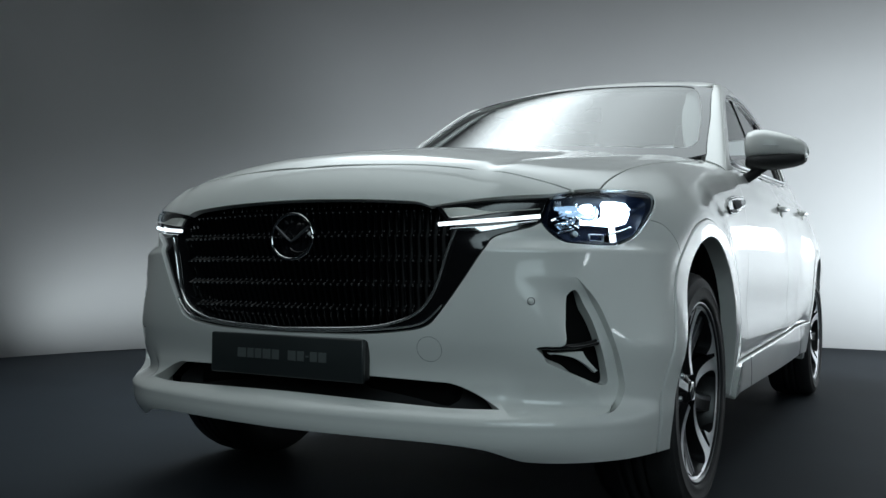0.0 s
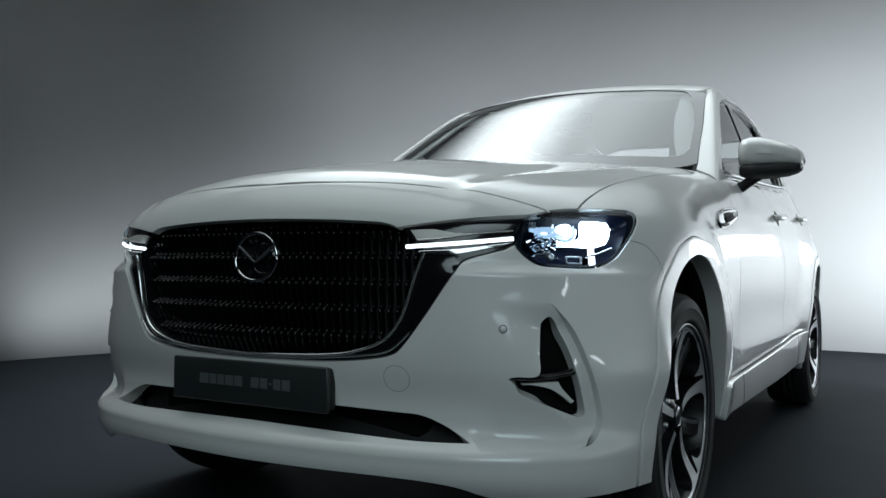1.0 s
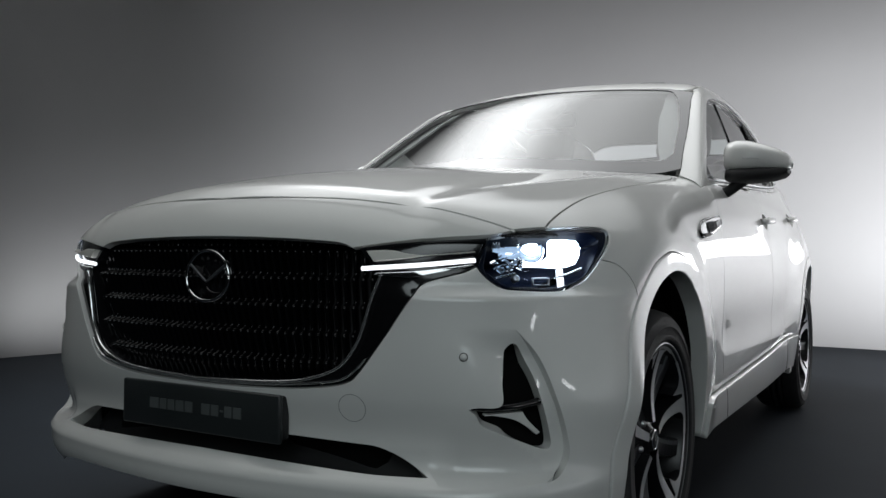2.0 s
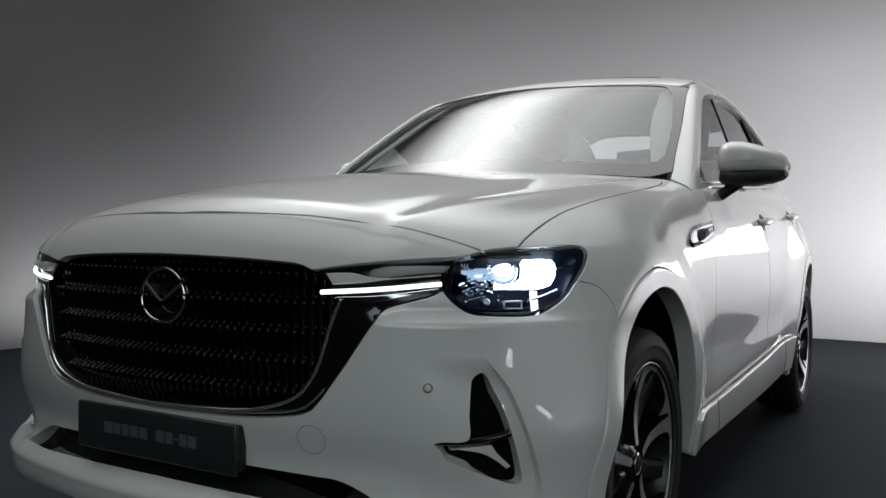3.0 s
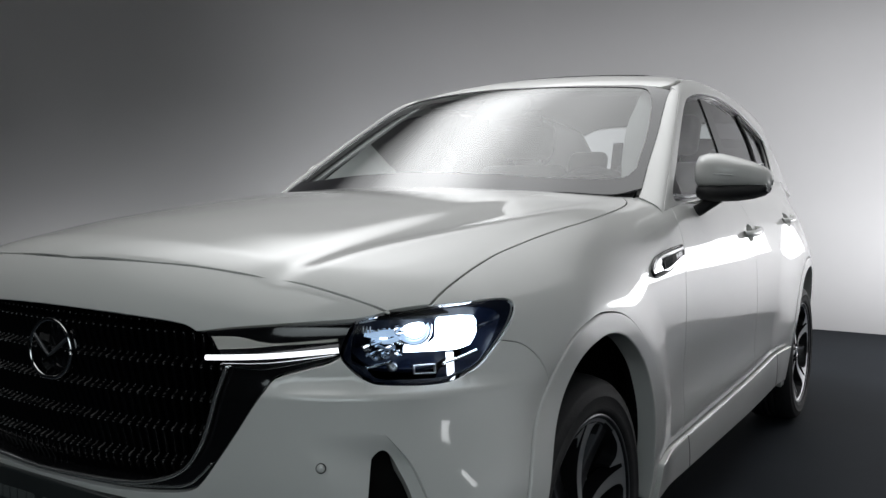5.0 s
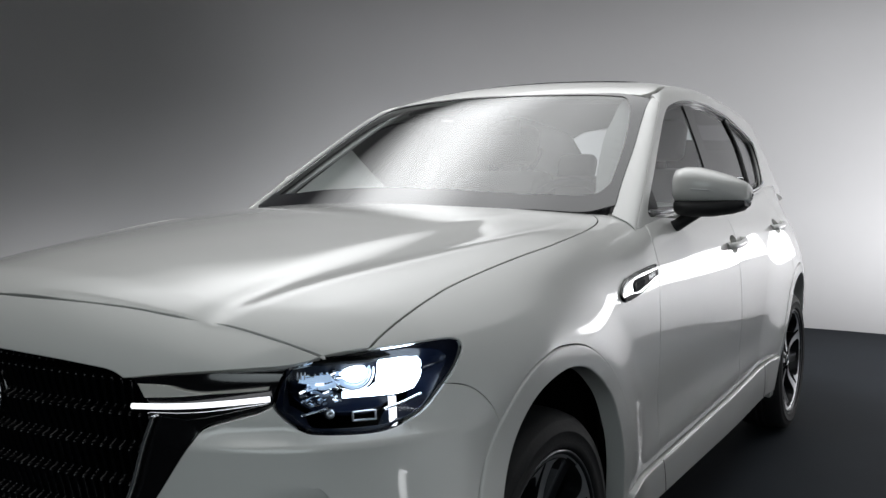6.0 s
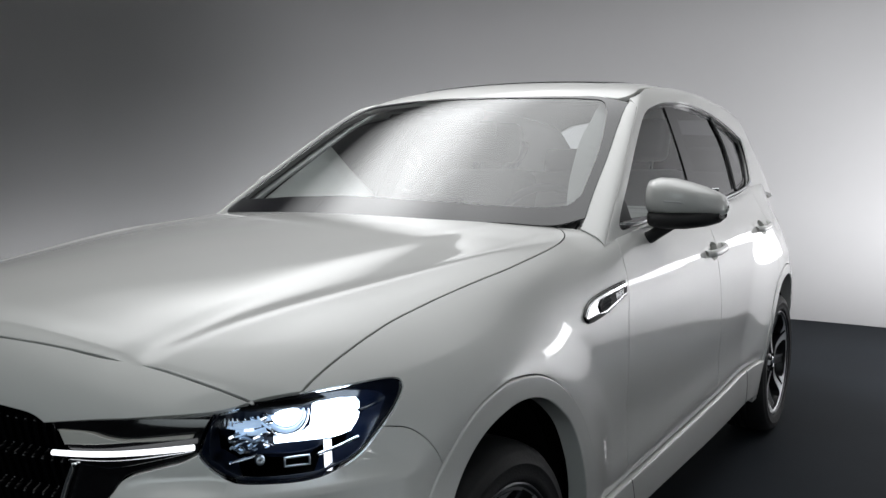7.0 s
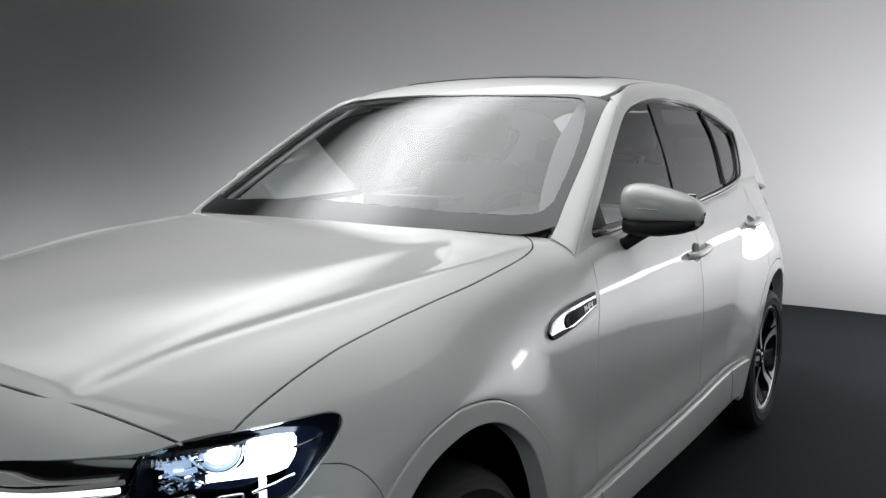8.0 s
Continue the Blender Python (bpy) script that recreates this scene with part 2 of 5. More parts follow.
def on_front(f):
    return lambda a, b, level: solve(f, lambda t: (t * np.sin(a), 0.25 - t * np.cos(a), b), 0.45, 1.6, level)


def on_side(f):
    return lambda a, b, level: solve(f, lambda t: (t, a, b), 0.2, 1.3, level)


def on_top(f):
    return lambda a, b, level: solve(f, lambda t: (a, b, t), 0.872, 1.9, level)


def on_rear(f):
    return lambda a, b, level: solve(f, lambda t: (a, t, b), 2.6, 4.4, level)


FRONT, SIDE, TOP, REAR = on_front(body), on_side(body), on_top(body), on_rear(body)
VENT_MAP = on_front(body_vent)
C_SIDE, C_TOP, C_REAR = on_side(cabin), on_top(cabin), on_rear(cabin)


def slopes(f, p, h=0.003):
    g = np.stack([f(*(p + h * e).T) - f(*(p - h * e).T) for e in np.eye(3)], axis=1)
    return g / np.maximum(np.linalg.norm(g, axis=1, keepdims=True), 1e-9)


def smooth(points, per=8):
    """A smooth line through a few points."""
    p = [np.array(q, float) for q in points]
    if len(p) == 2:
        return [p[0] + (p[1] - p[0]) * i / per for i in range(per)] + [p[1]]
    p = [2 * p[0] - p[1], *p, 2 * p[-1] - p[-2]]
    out = []
    for a, b, c, d in zip(p, p[1:], p[2:], p[3:]):
        for i in range(per):
            s = i / per
            out.append(0.5 * (2 * b + (c - a) * s + (2 * a - 5 * b + 4 * c - d) * s * s + (3 * b - a - 3 * c + d) * s ** 3))
    return out + [p[-2]]


def ring(*lines, per=8):
    """A closed outline out of smooth lines with corners between them."""
    out = []
    for line in lines:
        for q in smooth(line, per):
            if not out or np.linalg.norm(q - out[-1]) > 1e-4:
                out.append(q)
    if np.linalg.norm(out[0] - out[-1]) < 1e-4:
        out.pop()
    return np.array(out)


def closed(points, per=6):
    """A smooth closed outline."""
    p = [np.array(q, float) for q in points]
    n, out = len(p), []
    for k in range(n):
        a, b, c, d = (p[(k + j) % n] for j in (-1, 0, 1, 2))
        for i in range(per):
            s = i / per
            out.append(0.5 * (2 * b + (c - a) * s + (2 * a - 5 * b + 4 * c - d) * s * s + (3 * b - a - 3 * c + d) * s ** 3))
    return np.array(out)


def evenly(line, size):
    out = []
    for a, b in zip(line, np.roll(line, -1, axis=0)):
        n = max(1, int(np.linalg.norm(b - a) / size))
        out += [a + (b - a) * i / n for i in range(n)]
    return np.array(out)


def area_of(line):
    x, y = line.T
    return 0.5 * np.sum(x * np.roll(y, -1) - y * np.roll(x, -1))


def inset(line, d, mp=None, level=0.0):
    """The outline moved inwards (counter-clockwise line) by d, in metres on the shape where a map is given."""
    e = np.roll(line, -1, axis=0) - line
    e /= np.maximum(np.linalg.norm(e, axis=1, keepdims=True), 1e-9)
    n = np.stack([-e[:, 1], e[:, 0]], axis=1)
    m = n + np.roll(n, 1, axis=0)
    m /= np.maximum(np.linalg.norm(m, axis=1, keepdims=True), 0.5)
    if mp is not None:
        flat = np.full(len(line), level)
        q = line + 0.003 * m
        far = np.linalg.norm(mp(q[:, 0], q[:, 1], flat) - mp(line[:, 0], line[:, 1], flat), axis=1) / 0.003
        d = d / np.clip(far, 0.8, 4.0)[:, None]
    return line + d * m


def within(q, line):
    x, y = q[:, :1], q[:, 1:]
    a, b = line, np.roll(line, -1, axis=0)
    cross = ((a[:, 1] > y) != (b[:, 1] > y)) & (x < (b[:, 0] - a[:, 0]) * (y - a[:, 1]) / (b[:, 1] - a[:, 1] + 1e-12) + a[:, 0])
    return cross.sum(axis=1) % 2 == 1


def link(name, verts, faces, mat, parent=None, normals=None, flat=False, label="", mirror=False):
    """One mesh object out of points and faces."""
    verts = np.array(verts, float)
    faces = [list(f) for f in faces]
    if mirror:
        verts = verts * (-1, 1, 1)
        faces = [f[::-1] for f in faces]
        normals = None if normals is None else normals * (-1, 1, 1)
    me = bpy.data.meshes.new(name)
    me.from_pydata(verts.tolist(), [], faces)
    me.materials.append(mat)
    me.polygons.foreach_set("use_smooth", [not flat] * len(faces))
    me.update()
    if normals is not None:
        me.normals_split_custom_set_from_vertices(normals.tolist())
    ob = new(name, me)
    if parent:
        ob.parent = parent
    if label:
        tagged(ob, label)
    return ob


def sheet(f, mp, outline, holes=(), cell=0.03, gap=0.0014, thick=0.02, level=0.0, round_off=0.0015, joint=None):
    """A skin on the shape f, cut along an outline, with turned-in rounded edges: points, faces and normals."""
    loops = [np.array(outline, float)] + [np.array(h, float) for h in holes]
    loops = [evenly(l if area_of(l) > 0 else l[::-1], cell * 0.6) for l in loops]
    loops = [loops[0]] + [l[::-1] for l in loops[1:]]
    edge = [inset(l, gap, mp, level) for l in loops]
    rim = [inset(l, gap + round_off, mp, level) for l in loops]
    flush = [np.zeros(len(l), bool) for l in loops]
    if joint is not None:
        # along a joint two skins meet with no gap
        flush = [np.array([np.min(np.hypot(*(joint - (abs(q[0]), q[1])).T)) < 0.0025 for q in l]) for l in loops]
        edge = [np.where(k[:, None], l, e) for k, l, e in zip(flush, loops, edge)]
        rim = [np.where(k[:, None], l, e) for k, l, e in zip(flush, loops, rim)]
    lo, hi = rim[0].min(axis=0), rim[0].max(axis=0)
    gx, gy = np.arange(lo[0], hi[0], cell), np.arange(lo[1], hi[1], cell)
    grid = np.array([(x + (0.5 * cell if j % 2 else 0), y) for j, y in enumerate(gy) for x in gx])
    ok = within(grid, rim[0])
    for l in rim[1:]:
        ok &= ~within(grid, l)
    every = np.concatenate(rim)
    grid = grid[ok]
    near = np.array([np.min(np.sum((every - g) ** 2, axis=1)) for g in grid])
    grid = grid[near > (0.45 * cell) ** 2] if len(grid) else np.zeros((0, 2))
    pts = np.concatenate([every, grid])
    edges, k = [], 0
    for l in rim:
        edges += [(k + i, k + (i + 1) % len(l)) for i in range(len(l))]
        k += len(l)
    from mathutils import geometry
    res = geometry.delaunay_2d_cdt([Vector(p) for p in pts], edges, [], 0, 1e-6)
    co, tris, origin = np.array([tuple(v) for v in res[0]]), res[2], res[3]
    back = {}
    for i, ids in enumerate(origin):
        for j in ids:
            back[j] = i
    mid = np.array([co[list(t)].mean(axis=0) for t in tris])
    ok = within(mid, rim[0])
    for l in rim[1:]:
        ok &= ~within(mid, l)
    tris = [t for t, good in zip(tris, ok) if good]
    flatlev = np.full(len(co), level)
    p = mp(co[:, 0], co[:, 1], flatlev)
    n = slopes(f, p)
    verts, norms, faces = [p], [n], []
    t0 = np.array(tris)
    fn = np.cross(p[t0[:, 1]] - p[t0[:, 0]], p[t0[:, 2]] - p[t0[:, 0]])
    turn = np.sum(fn * n[t0[:, 0]], axis=1).sum() < 0
    faces += [list(t[::-1]) if turn else list(t) for t in tris]
    base, k = len(p), 0
    for l, e, even in zip(rim, edge, flush):
        m = len(l)
        ids = [back[k + i] for i in range(m)]
        k += m
        pin = p[ids]
        nin = n[ids]
        pout = mp(e[:, 0], e[:, 1], np.full(m, level))
        t = pout - pin
        t -= nin * np.sum(t * nin, axis=1, keepdims=True)
        t /= np.maximum(np.linalg.norm(t, axis=1, keepdims=True), 1e-9)
        t = np.where(even[:, None], nin, t)
        r = np.where(even, 0.0, round_off)[:, None]
        rows = [(pin + t * r * 0.7 - nin * r * 0.3, nin + t), (pin + t * r - nin * r, t), (pin + t * r - nin * thick, t)]
        prev = ids
        for q, nn in rows:
            verts.append(q)
            norms.append(nn / np.linalg.norm(nn, axis=1, keepdims=True))
            cur = list(range(base, base + m))
            base += m
            for i in range(m):
                j = (i + 1) % m
                quad = [prev[i], cur[i], cur[j], prev[j]]
                faces.append(quad[::-1] if not turn else quad)
            prev = cur
    verts, norms = np.concatenate(verts), np.concatenate(norms)
    # keep the turned-in edge facing outwards
    cut = len(tris)
    q = np.array(faces[cut:])
    fnn = np.cross(verts[q[:, 1]] - verts[q[:, 0]], verts[q[:, 2]] - verts[q[:, 0]])
    if np.sum(fnn * (norms[q[:, 0]] + norms[q[:, 1]])) < 0:
        faces = faces[:cut] + [f2[::-1] for f2 in faces[cut:]]
    return verts, faces, norms


def bead(f, mp, line, section, closed_line=False):
    """A moulding of the given section [(sideways, up), ...] swept along a line on the shape."""
    line = np.array(line, float)
    d = np.gradient(line, axis=0) if not closed_line else np.roll(line, -1, axis=0) - np.roll(line, 1, axis=0)
    d /= np.maximum(np.linalg.norm(d, axis=1, keepdims=True), 1e-9)
    w = np.stack([d[:, 1], -d[:, 0]], axis=1)
    p0 = mp(line[:, 0], line[:, 1], np.zeros(len(line)))
    n0 = slopes(f, p0)
    e = mp(line[:, 0] + 0.004 * w[:, 0], line[:, 1] + 0.004 * w[:, 1], np.zeros(len(line))) - p0
    e -= n0 * np.sum(e * n0, axis=1, keepdims=True)
    e /= np.maximum(np.linalg.norm(e, axis=1, keepdims=True), 1e-9)
    rows = [p0 + e * s + n0 * h for s, h in section]
    k, m = len(section), len(line)
    verts = np.stack(rows, axis=1).reshape(-1, 3)
    faces = []
    for i in range(m if closed_line else m - 1):
        for j in range(k):
            faces.append([i * k + j, ((i + 1) % m) * k + j, ((i + 1) % m) * k + (j + 1) % k, i * k + (j + 1) % k])
    if not closed_line:
        faces += [list(range(k))[::-1], [(m - 1) * k + j for j in range(k)]]
    a, b, c = (verts[faces[0][j]] for j in range(3))
    mid = verts[:k].mean(axis=0)
    if np.dot(np.cross(b - a, c - a), (a + b + c) / 3 - mid) < 0:
        faces = [q[::-1] for q in faces]
    return verts, faces


def oval(wide, high, lift=0.0, n=10):
    return [(0.5 * wide * math.cos(2 * math.pi * i / n), lift + 0.5 * high * math.sin(2 * math.pi * i / n)) for i in range(n)]


def lathe(profile, n=64, axis="x"):
    """A turned solid: profile of (radius, along the axis)."""
    verts, faces, k = [], [], len(profile)
    for i in range(n):
        a = 2 * math.pi * i / n
        for r, h in profile:
            verts.append((h, r * math.cos(a), r * math.sin(a)) if axis == "x" else ((r * math.cos(a), h, r * math.sin(a)) if axis == "y" else (r * math.cos(a), r * math.sin(a), h)))
    for i in range(n):
        j = (i + 1) % n
        for s in range(k - 1):
            faces.append([i * k + s, j * k + s, j * k + s + 1, i * k + s + 1])
    return verts, faces


def pipe(points, radius, n=10, squash=1.0):
    """A round bar along points; radius may be a list."""
    p = np.array(points, float)
    d = np.gradient(p, axis=0)
    d /= np.linalg.norm(d, axis=1, keepdims=True)
    up = np.array([0, 0, 1.0]) if abs(d[0, 2]) < 0.9 else np.array([0, 1.0, 0])
    radius = np.zeros(len(p)) + radius
    verts, faces = [], []
    for q, t, r in zip(p, d, radius):
        s = np.cross(t, up)
        s /= np.linalg.norm(s)
        u = np.cross(s, t)
        verts += [q + r * (math.cos(2 * math.pi * i / n) * s + squash * math.sin(2 * math.pi * i / n) * u) for i in range(n)]
    for i in range(len(p) - 1):
        for j in range(n):
            k = (j + 1) % n
            faces.append([i * n + j, i * n + k, (i + 1) * n + k, (i + 1) * n + j])
    faces += [list(range(n))[::-1], [(len(p) - 1) * n + j for j in range(n)]]
    return verts, faces


def block(size, at=(0, 0, 0), bevel=0.01, segments=3, turn=None, shear=None):
    """A rounded block as points and faces."""
    bm = bmesh.new()
    bmesh.ops.create_cube(bm, size=1)
    for v in bm.verts:
        v.co = Vector((v.co.x * size[0], v.co.y * size[1], v.co.z * size[2]))
    if bevel:
        bmesh.ops.bevel(bm, geom=bm.edges[:], offset=bevel, segments=segments, profile=0.5, affect="EDGES")
    m = Matrix.Translation(at) @ (turn or Matrix())
    verts = []
    for v in bm.verts:
        c = v.co.copy()
        if shear:
            c.y += shear * c.z
        verts.append(tuple(m @ c))
    bm.verts.index_update()
    faces = [[v.index for v in f.verts] for f in bm.faces]
    bm.free()
    return verts, faces


def joined(*pieces):
    verts, faces = [], []
    for v, f in pieces:
        k = len(verts)
        verts += [tuple(q) for q in v]
        faces += [[i + k for i in g] for g in f]
    return verts, faces


# ---- the studio ----
CENTRE, RADIUS, HIGH = (0.6, 1.1), 5.42, 5.2


def studio():
    verts, faces = lathe([(0.001, 0.0), (1.5, 0.0), (3.0, 0.0), (4.5, 0.0), (RADIUS + 0.2, 0.0), (RADIUS + 0.2, -0.2), (0.001, -0.2)], 96, "z")
    verts = [(x + CENTRE[0], y + CENTRE[1], z) for x, y, z in verts]
    tagged(link("floor", verts, faces, FLOOR, flat=True), "smooth dark grey studio floor under the car", "floor", kind="structure")
    for name, a0, a1, mat, label in (("wall_white", -35, 205, WALL, "curved white studio wall round the floor"), ("wall_dark", 205, 325, CURTAIN, "dark curtain wall behind the camera")):
        verts, faces, n = [], [], 160
        for i in range(n):
            t = radians(a0 + (a1 - a0) * i / (n - 1))
            for r, z in ((RADIUS, 0.004), (RADIUS, 1.2), (RADIUS, 2.6), (RADIUS, HIGH), (RADIUS + 0.15, HIGH), (RADIUS + 0.15, 0.004)):
                verts.append((CENTRE[0] + r * math.cos(t), CENTRE[1] + r * math.sin(t), z))
        for i in range(n - 1):
            for k in range(6):
                faces.append([6 * i + k, 6 * i + (k + 1) % 6, 6 * i + 6 + (k + 1) % 6, 6 * i + 6 + k])
        faces += [[k for k in range(6)][::-1], [6 * (n - 1) + k for k in range(6)]]
        tagged(link(name, verts, faces, mat, flat=False), label, "wall", kind="structure")
    verts, faces = lathe([(0.001, HIGH), (RADIUS + 0.2, HIGH), (RADIUS + 0.2, HIGH + 0.15), (0.001, HIGH + 0.15)], 96, "z")
    verts = [(x + CENTRE[0], y + CENTRE[1], z) for x, y, z in verts]
    tagged(link("ceiling", verts, [f[::-1] for f in faces], CEILING, flat=True), "black studio ceiling", "ceiling", kind="structure")



studio()

# ---- the car: outlines of its panels ----
car = new("car")
tagged(car, "pearl white SUV, lit headlamps, black grille, parked on dark studio floor", "car")


def az(points):
    """Angle round the front and height of points of the shape."""
    return [(math.atan2(p[0], 0.25 - p[1]), p[2]) for p in points]


def yz(points):
    return [(p[1], p[2]) for p in points]


def at(mp, pts, level=0.0):
    pts = np.array(pts, float)
    return mp(pts[:, 0], pts[:, 1], np.full(len(pts), level))


def both(half):
    """A half line from the middle outwards, carried on to the other side."""
    return [(-a, b) for a, b in reversed(half) if abs(a) > 1e-6] + list(half)


HOOD_FRONT = [(0, -0.705), (0.2, -0.69), (0.345, -0.665), (0.458, -0.641), (0.55, -0.613), (0.648, -0.577), (0.706, -0.550)]
HOOD_SIDE = [(0.751, -0.479), (0.750, -0.37), (0.747, -0.28), (0.746, -0.2), (0.755, -0.07), (0.767, 0.09), (0.773, 0.22), (0.766, 0.41), (0.750, 0.545), (0.724, 0.617), (0.66, 0.688)]
HOOD_REAR = [(0.66, 0.688), (0.5, 0.602), (0.3, 0.522), (0, 0.487)]
ARCH_OPEN = [(-0.345, 0.24), (-0.36, 0.365), (-0.335, 0.483), (-0.275, 0.60), (-0.19, 0.71), (-0.11, 0.765), (0, 0.787), (0.11, 0.772), (0.21, 0.72), (0.29, 0.645), (0.37, 0.50), (0.42, 0.36), (0.43, 0.28)]
ARCH_SEAM = [(-0.405, 0.24), (-0.42, 0.365), (-0.385, 0.52), (-0.33, 0.64), (-0.258, 0.73), (-0.17, 0.80), (-0.08, 0.832), (0, 0.84), (0.12, 0.822), (0.235, 0.765), (0.33, 0.68), (0.41, 0.56), (0.455, 0.42), (0.465, 0.28)]
LAMP_LOW = [(0.936, 0.818), (0.896, 0.778), (0.858, 0.758), (0.808, 0.749), (0.719, 0.752), (0.691, 0.758), (0.669, 0.772), (0.653, 0.789), (0.646, 0.80)]
LAMP_TIP = [(0.795, 0.887), (0.87, 0.891), (0.945, 0.893), (0.978, 0.889), (0.986, 0.877), (0.974, 0.858), (0.936, 0.818)]
BAND_TOP = [(0.395, 0.838), (0.488, 0.852), (0.593, 0.863), (0.674, 0.869), (0.722, 0.879)]
WING_LOW = [(0.646, 0.8), (0.62, 0.788), (0.594, 0.781), (0.542, 0.764), (0.522, 0.74), (0.501, 0.708), (0.47, 0.656), (0.443, 0.614), (0.414, 0.572), (0.391, 0.55), (0.341, 0.536), (0.222, 0.524), (0, 0.519)]
GRILLE_IN = [(0.405, 0.838), (0.44, 0.8), (0.457, 0.78), (0.438, 0.728), (0.419, 0.66), (0.402, 0.621), (0.372, 0.583), (0.316, 0.557), (0.227, 0.541), (0, 0.531)]
GRILLE_TOP = [(0, 0.864), (0.2, 0.860), (0.33, 0.853), (0.37, 0.848), (0.395, 0.838)]
VENT = [(0.711, 0.640), (0.697, 0.628), (0.694, 0.612), (0.69, 0.558), (0.688, 0.512), (0.645, 0.508), (0.628, 0.503), (0.641, 0.489), (0.651, 0.471), (0.671, 0.459), (0.718, 0.438), (0.761, 0.419), (0.785, 0.413), (0.794, 0.422), (0.791, 0.446), (0.775, 0.507), (0.757, 0.565), (0.741, 0.60), (0.724, 0.632)]
INTAKE = [(0, 0.422), (0.234, 0.419), (0.40, 0.414), (0.453, 0.410), (0.504, 0.39), (0.553, 0.36)]
INTAKE_LOW = [(0.553, 0.36), (0.442, 0.358), (0.307, 0.362), (0.153, 0.366), (0, 0.368)]
DOOR_FRONT = [(0.80, 1.098), (0.785, 1.07), (0.765, 1.04), (0.755, 0.99), (0.738, 0.92), (0.715, 0.85), (0.712, 0.69), (0.735, 0.52), (0.755, 0.388)]
DOOR_MID = [(1.73, 0.424), (1.71, 0.55), (1.685, 0.70), (1.685, 0.85), (1.70, 0.98), (1.73, 1.14)]
SEAM_FENDER = [(-0.258, 0.73), (-0.272, 0.755), (-0.295, 0.785), (-0.325, 0.808)]
FIN = [(0.715, 0.668), (0.727, 0.656), (0.762, 0.608), (0.793, 0.525), (0.818, 0.441), (0.822, 0.40), (0.806, 0.367), (0.775, 0.352), (0.72, 0.347), (0.646, 0.345), (0.573, 0.346)]

hood_side_yz = yz(at(TOP, smooth(HOOD_SIDE, 4)))
seam_az = az(at(TOP, smooth(HOOD_FRONT, 4)))
arch_az = az(at(SIDE, ARCH_SEAM[:5]))
lamp_tip_yz = yz(at(FRONT, LAMP_TIP))
seam_fender = smooth(SEAM_FENDER + [lamp_tip_yz[-1]], 5)
seam_fender_az = az(at(SIDE, seam_fender))


def clean(line):
    out = [line[0]]
    for q in line[1:]:
        if np.linalg.norm(q - out[-1]) > 1e-3:
            out.append(q)
    if np.linalg.norm(out[0] - out[-1]) < 1e-3:
        out.pop()
    return np.array(out)


def link_sheet(name, mat, parent, f, mp, outline, holes=(), label="", sides=1, **options):
    verts, faces, norms = sheet(f, mp, outline, holes, **options)
    return [link(name, verts, faces, mat, parent, norms, False, label, mirror) for mirror in ((False, True) if sides == 2 else (False,))]


def front_panels():
    half = [HOOD_FRONT, [HOOD_FRONT[-1], HOOD_SIDE[0]], HOOD_SIDE, HOOD_REAR]
    right = ring(*half)
    outline = np.concatenate([right, (right * (-1, 1))[::-1][1:-1]])
    link_sheet("hood", PAINT, car, body, TOP, outline, cell=0.018, gap=0.0026)
    top = np.array(smooth(both(seam_az[::4] + [seam_az[-1]]), 6))
    low = np.array(smooth([(0.722, 0.879), *BAND_TOP[-2::-1]], 6) + smooth(both(GRILLE_TOP)[::-1], 6)[1:-1] + smooth([(-a, b) for a, b in BAND_TOP], 6))
    outline = np.concatenate([top, low])
    link_sheet("nose_panel", PAINT, car, body, FRONT, clean(outline), cell=0.02)
    bottom = [(0, 0.275), (0.2, 0.276), (0.4, 0.275), (0.515, 0.266), (0.575, 0.247), (0.61, 0.238), (0.69, 0.235), (0.82, 0.236), (0.87, 0.238), arch_az[0]]
    right = ring(bottom, arch_az, seam_fender_az, LAMP_LOW, WING_LOW)
    outline = np.concatenate([right, (right * (-1, 1))[::-1][1:-1]])
    r = ring(INTAKE, INTAKE_LOW)
    intake = np.concatenate([r, (r * (-1, 1))[::-1][1:-1]])
    vent = closed(VENT)
    scoop = clean(ring(FIN, [(0.573, 0.346), (0.548, 0.40), (0.545, 0.60), (0.62, 0.685), (0.715, 0.668)]))
    joint = np.array(smooth(FIN, 100)[705:] + smooth([(0.573, 0.346), (0.548, 0.40), (0.545, 0.60), (0.62, 0.685), (0.715, 0.668)], 120)[:-8])
    bumper = link_sheet("front_bumper", PAINT, car, body, FRONT, outline, [intake, scoop, scoop * (-1, 1)], cell=0.014, gap=0.0007, thick=0.035, joint=joint)[0]
    for s in (1, -1):
        link_sheet("vent_surround", PAINT, bumper, body_vent, VENT_MAP, scoop * (s, 1), [vent * (s, 1)], cell=0.008, thick=0.03, gap=-0.0006, round_off=0.0006, joint=joint)
    # dark beads below the hood gap, added as the shade in the seam
    gap_line = [(x, y) for x, y in both([(x, y) for x, y in HOOD_FRONT])]
    link("hood_gap_shade", *bead(body, TOP, smooth(gap_line, 6), oval(0.005, 0.006, -0.007)), DARK, car)
    for s in (1, -1):
        line = [(s * x, y) for x, y in smooth([HOOD_FRONT[-1], *HOOD_SIDE], 5)]
        link("hood_gap_shade", *bead(body, TOP, line, oval(0.005, 0.006, -0.007)), DARK, car)


front_panels()


CUP_FRONT, CUP_REAR = (1.66, 0.985, 0.058, 0.032), (2.58, 1.03, 0.058, 0.032)


def ellipse(cx, cy, rx, ry, n=28):
    return np.array([(cx + rx * math.cos(2 * math.pi * i / n), cy + ry * math.sin(2 * math.pi * i / n)) for i in range(n)])


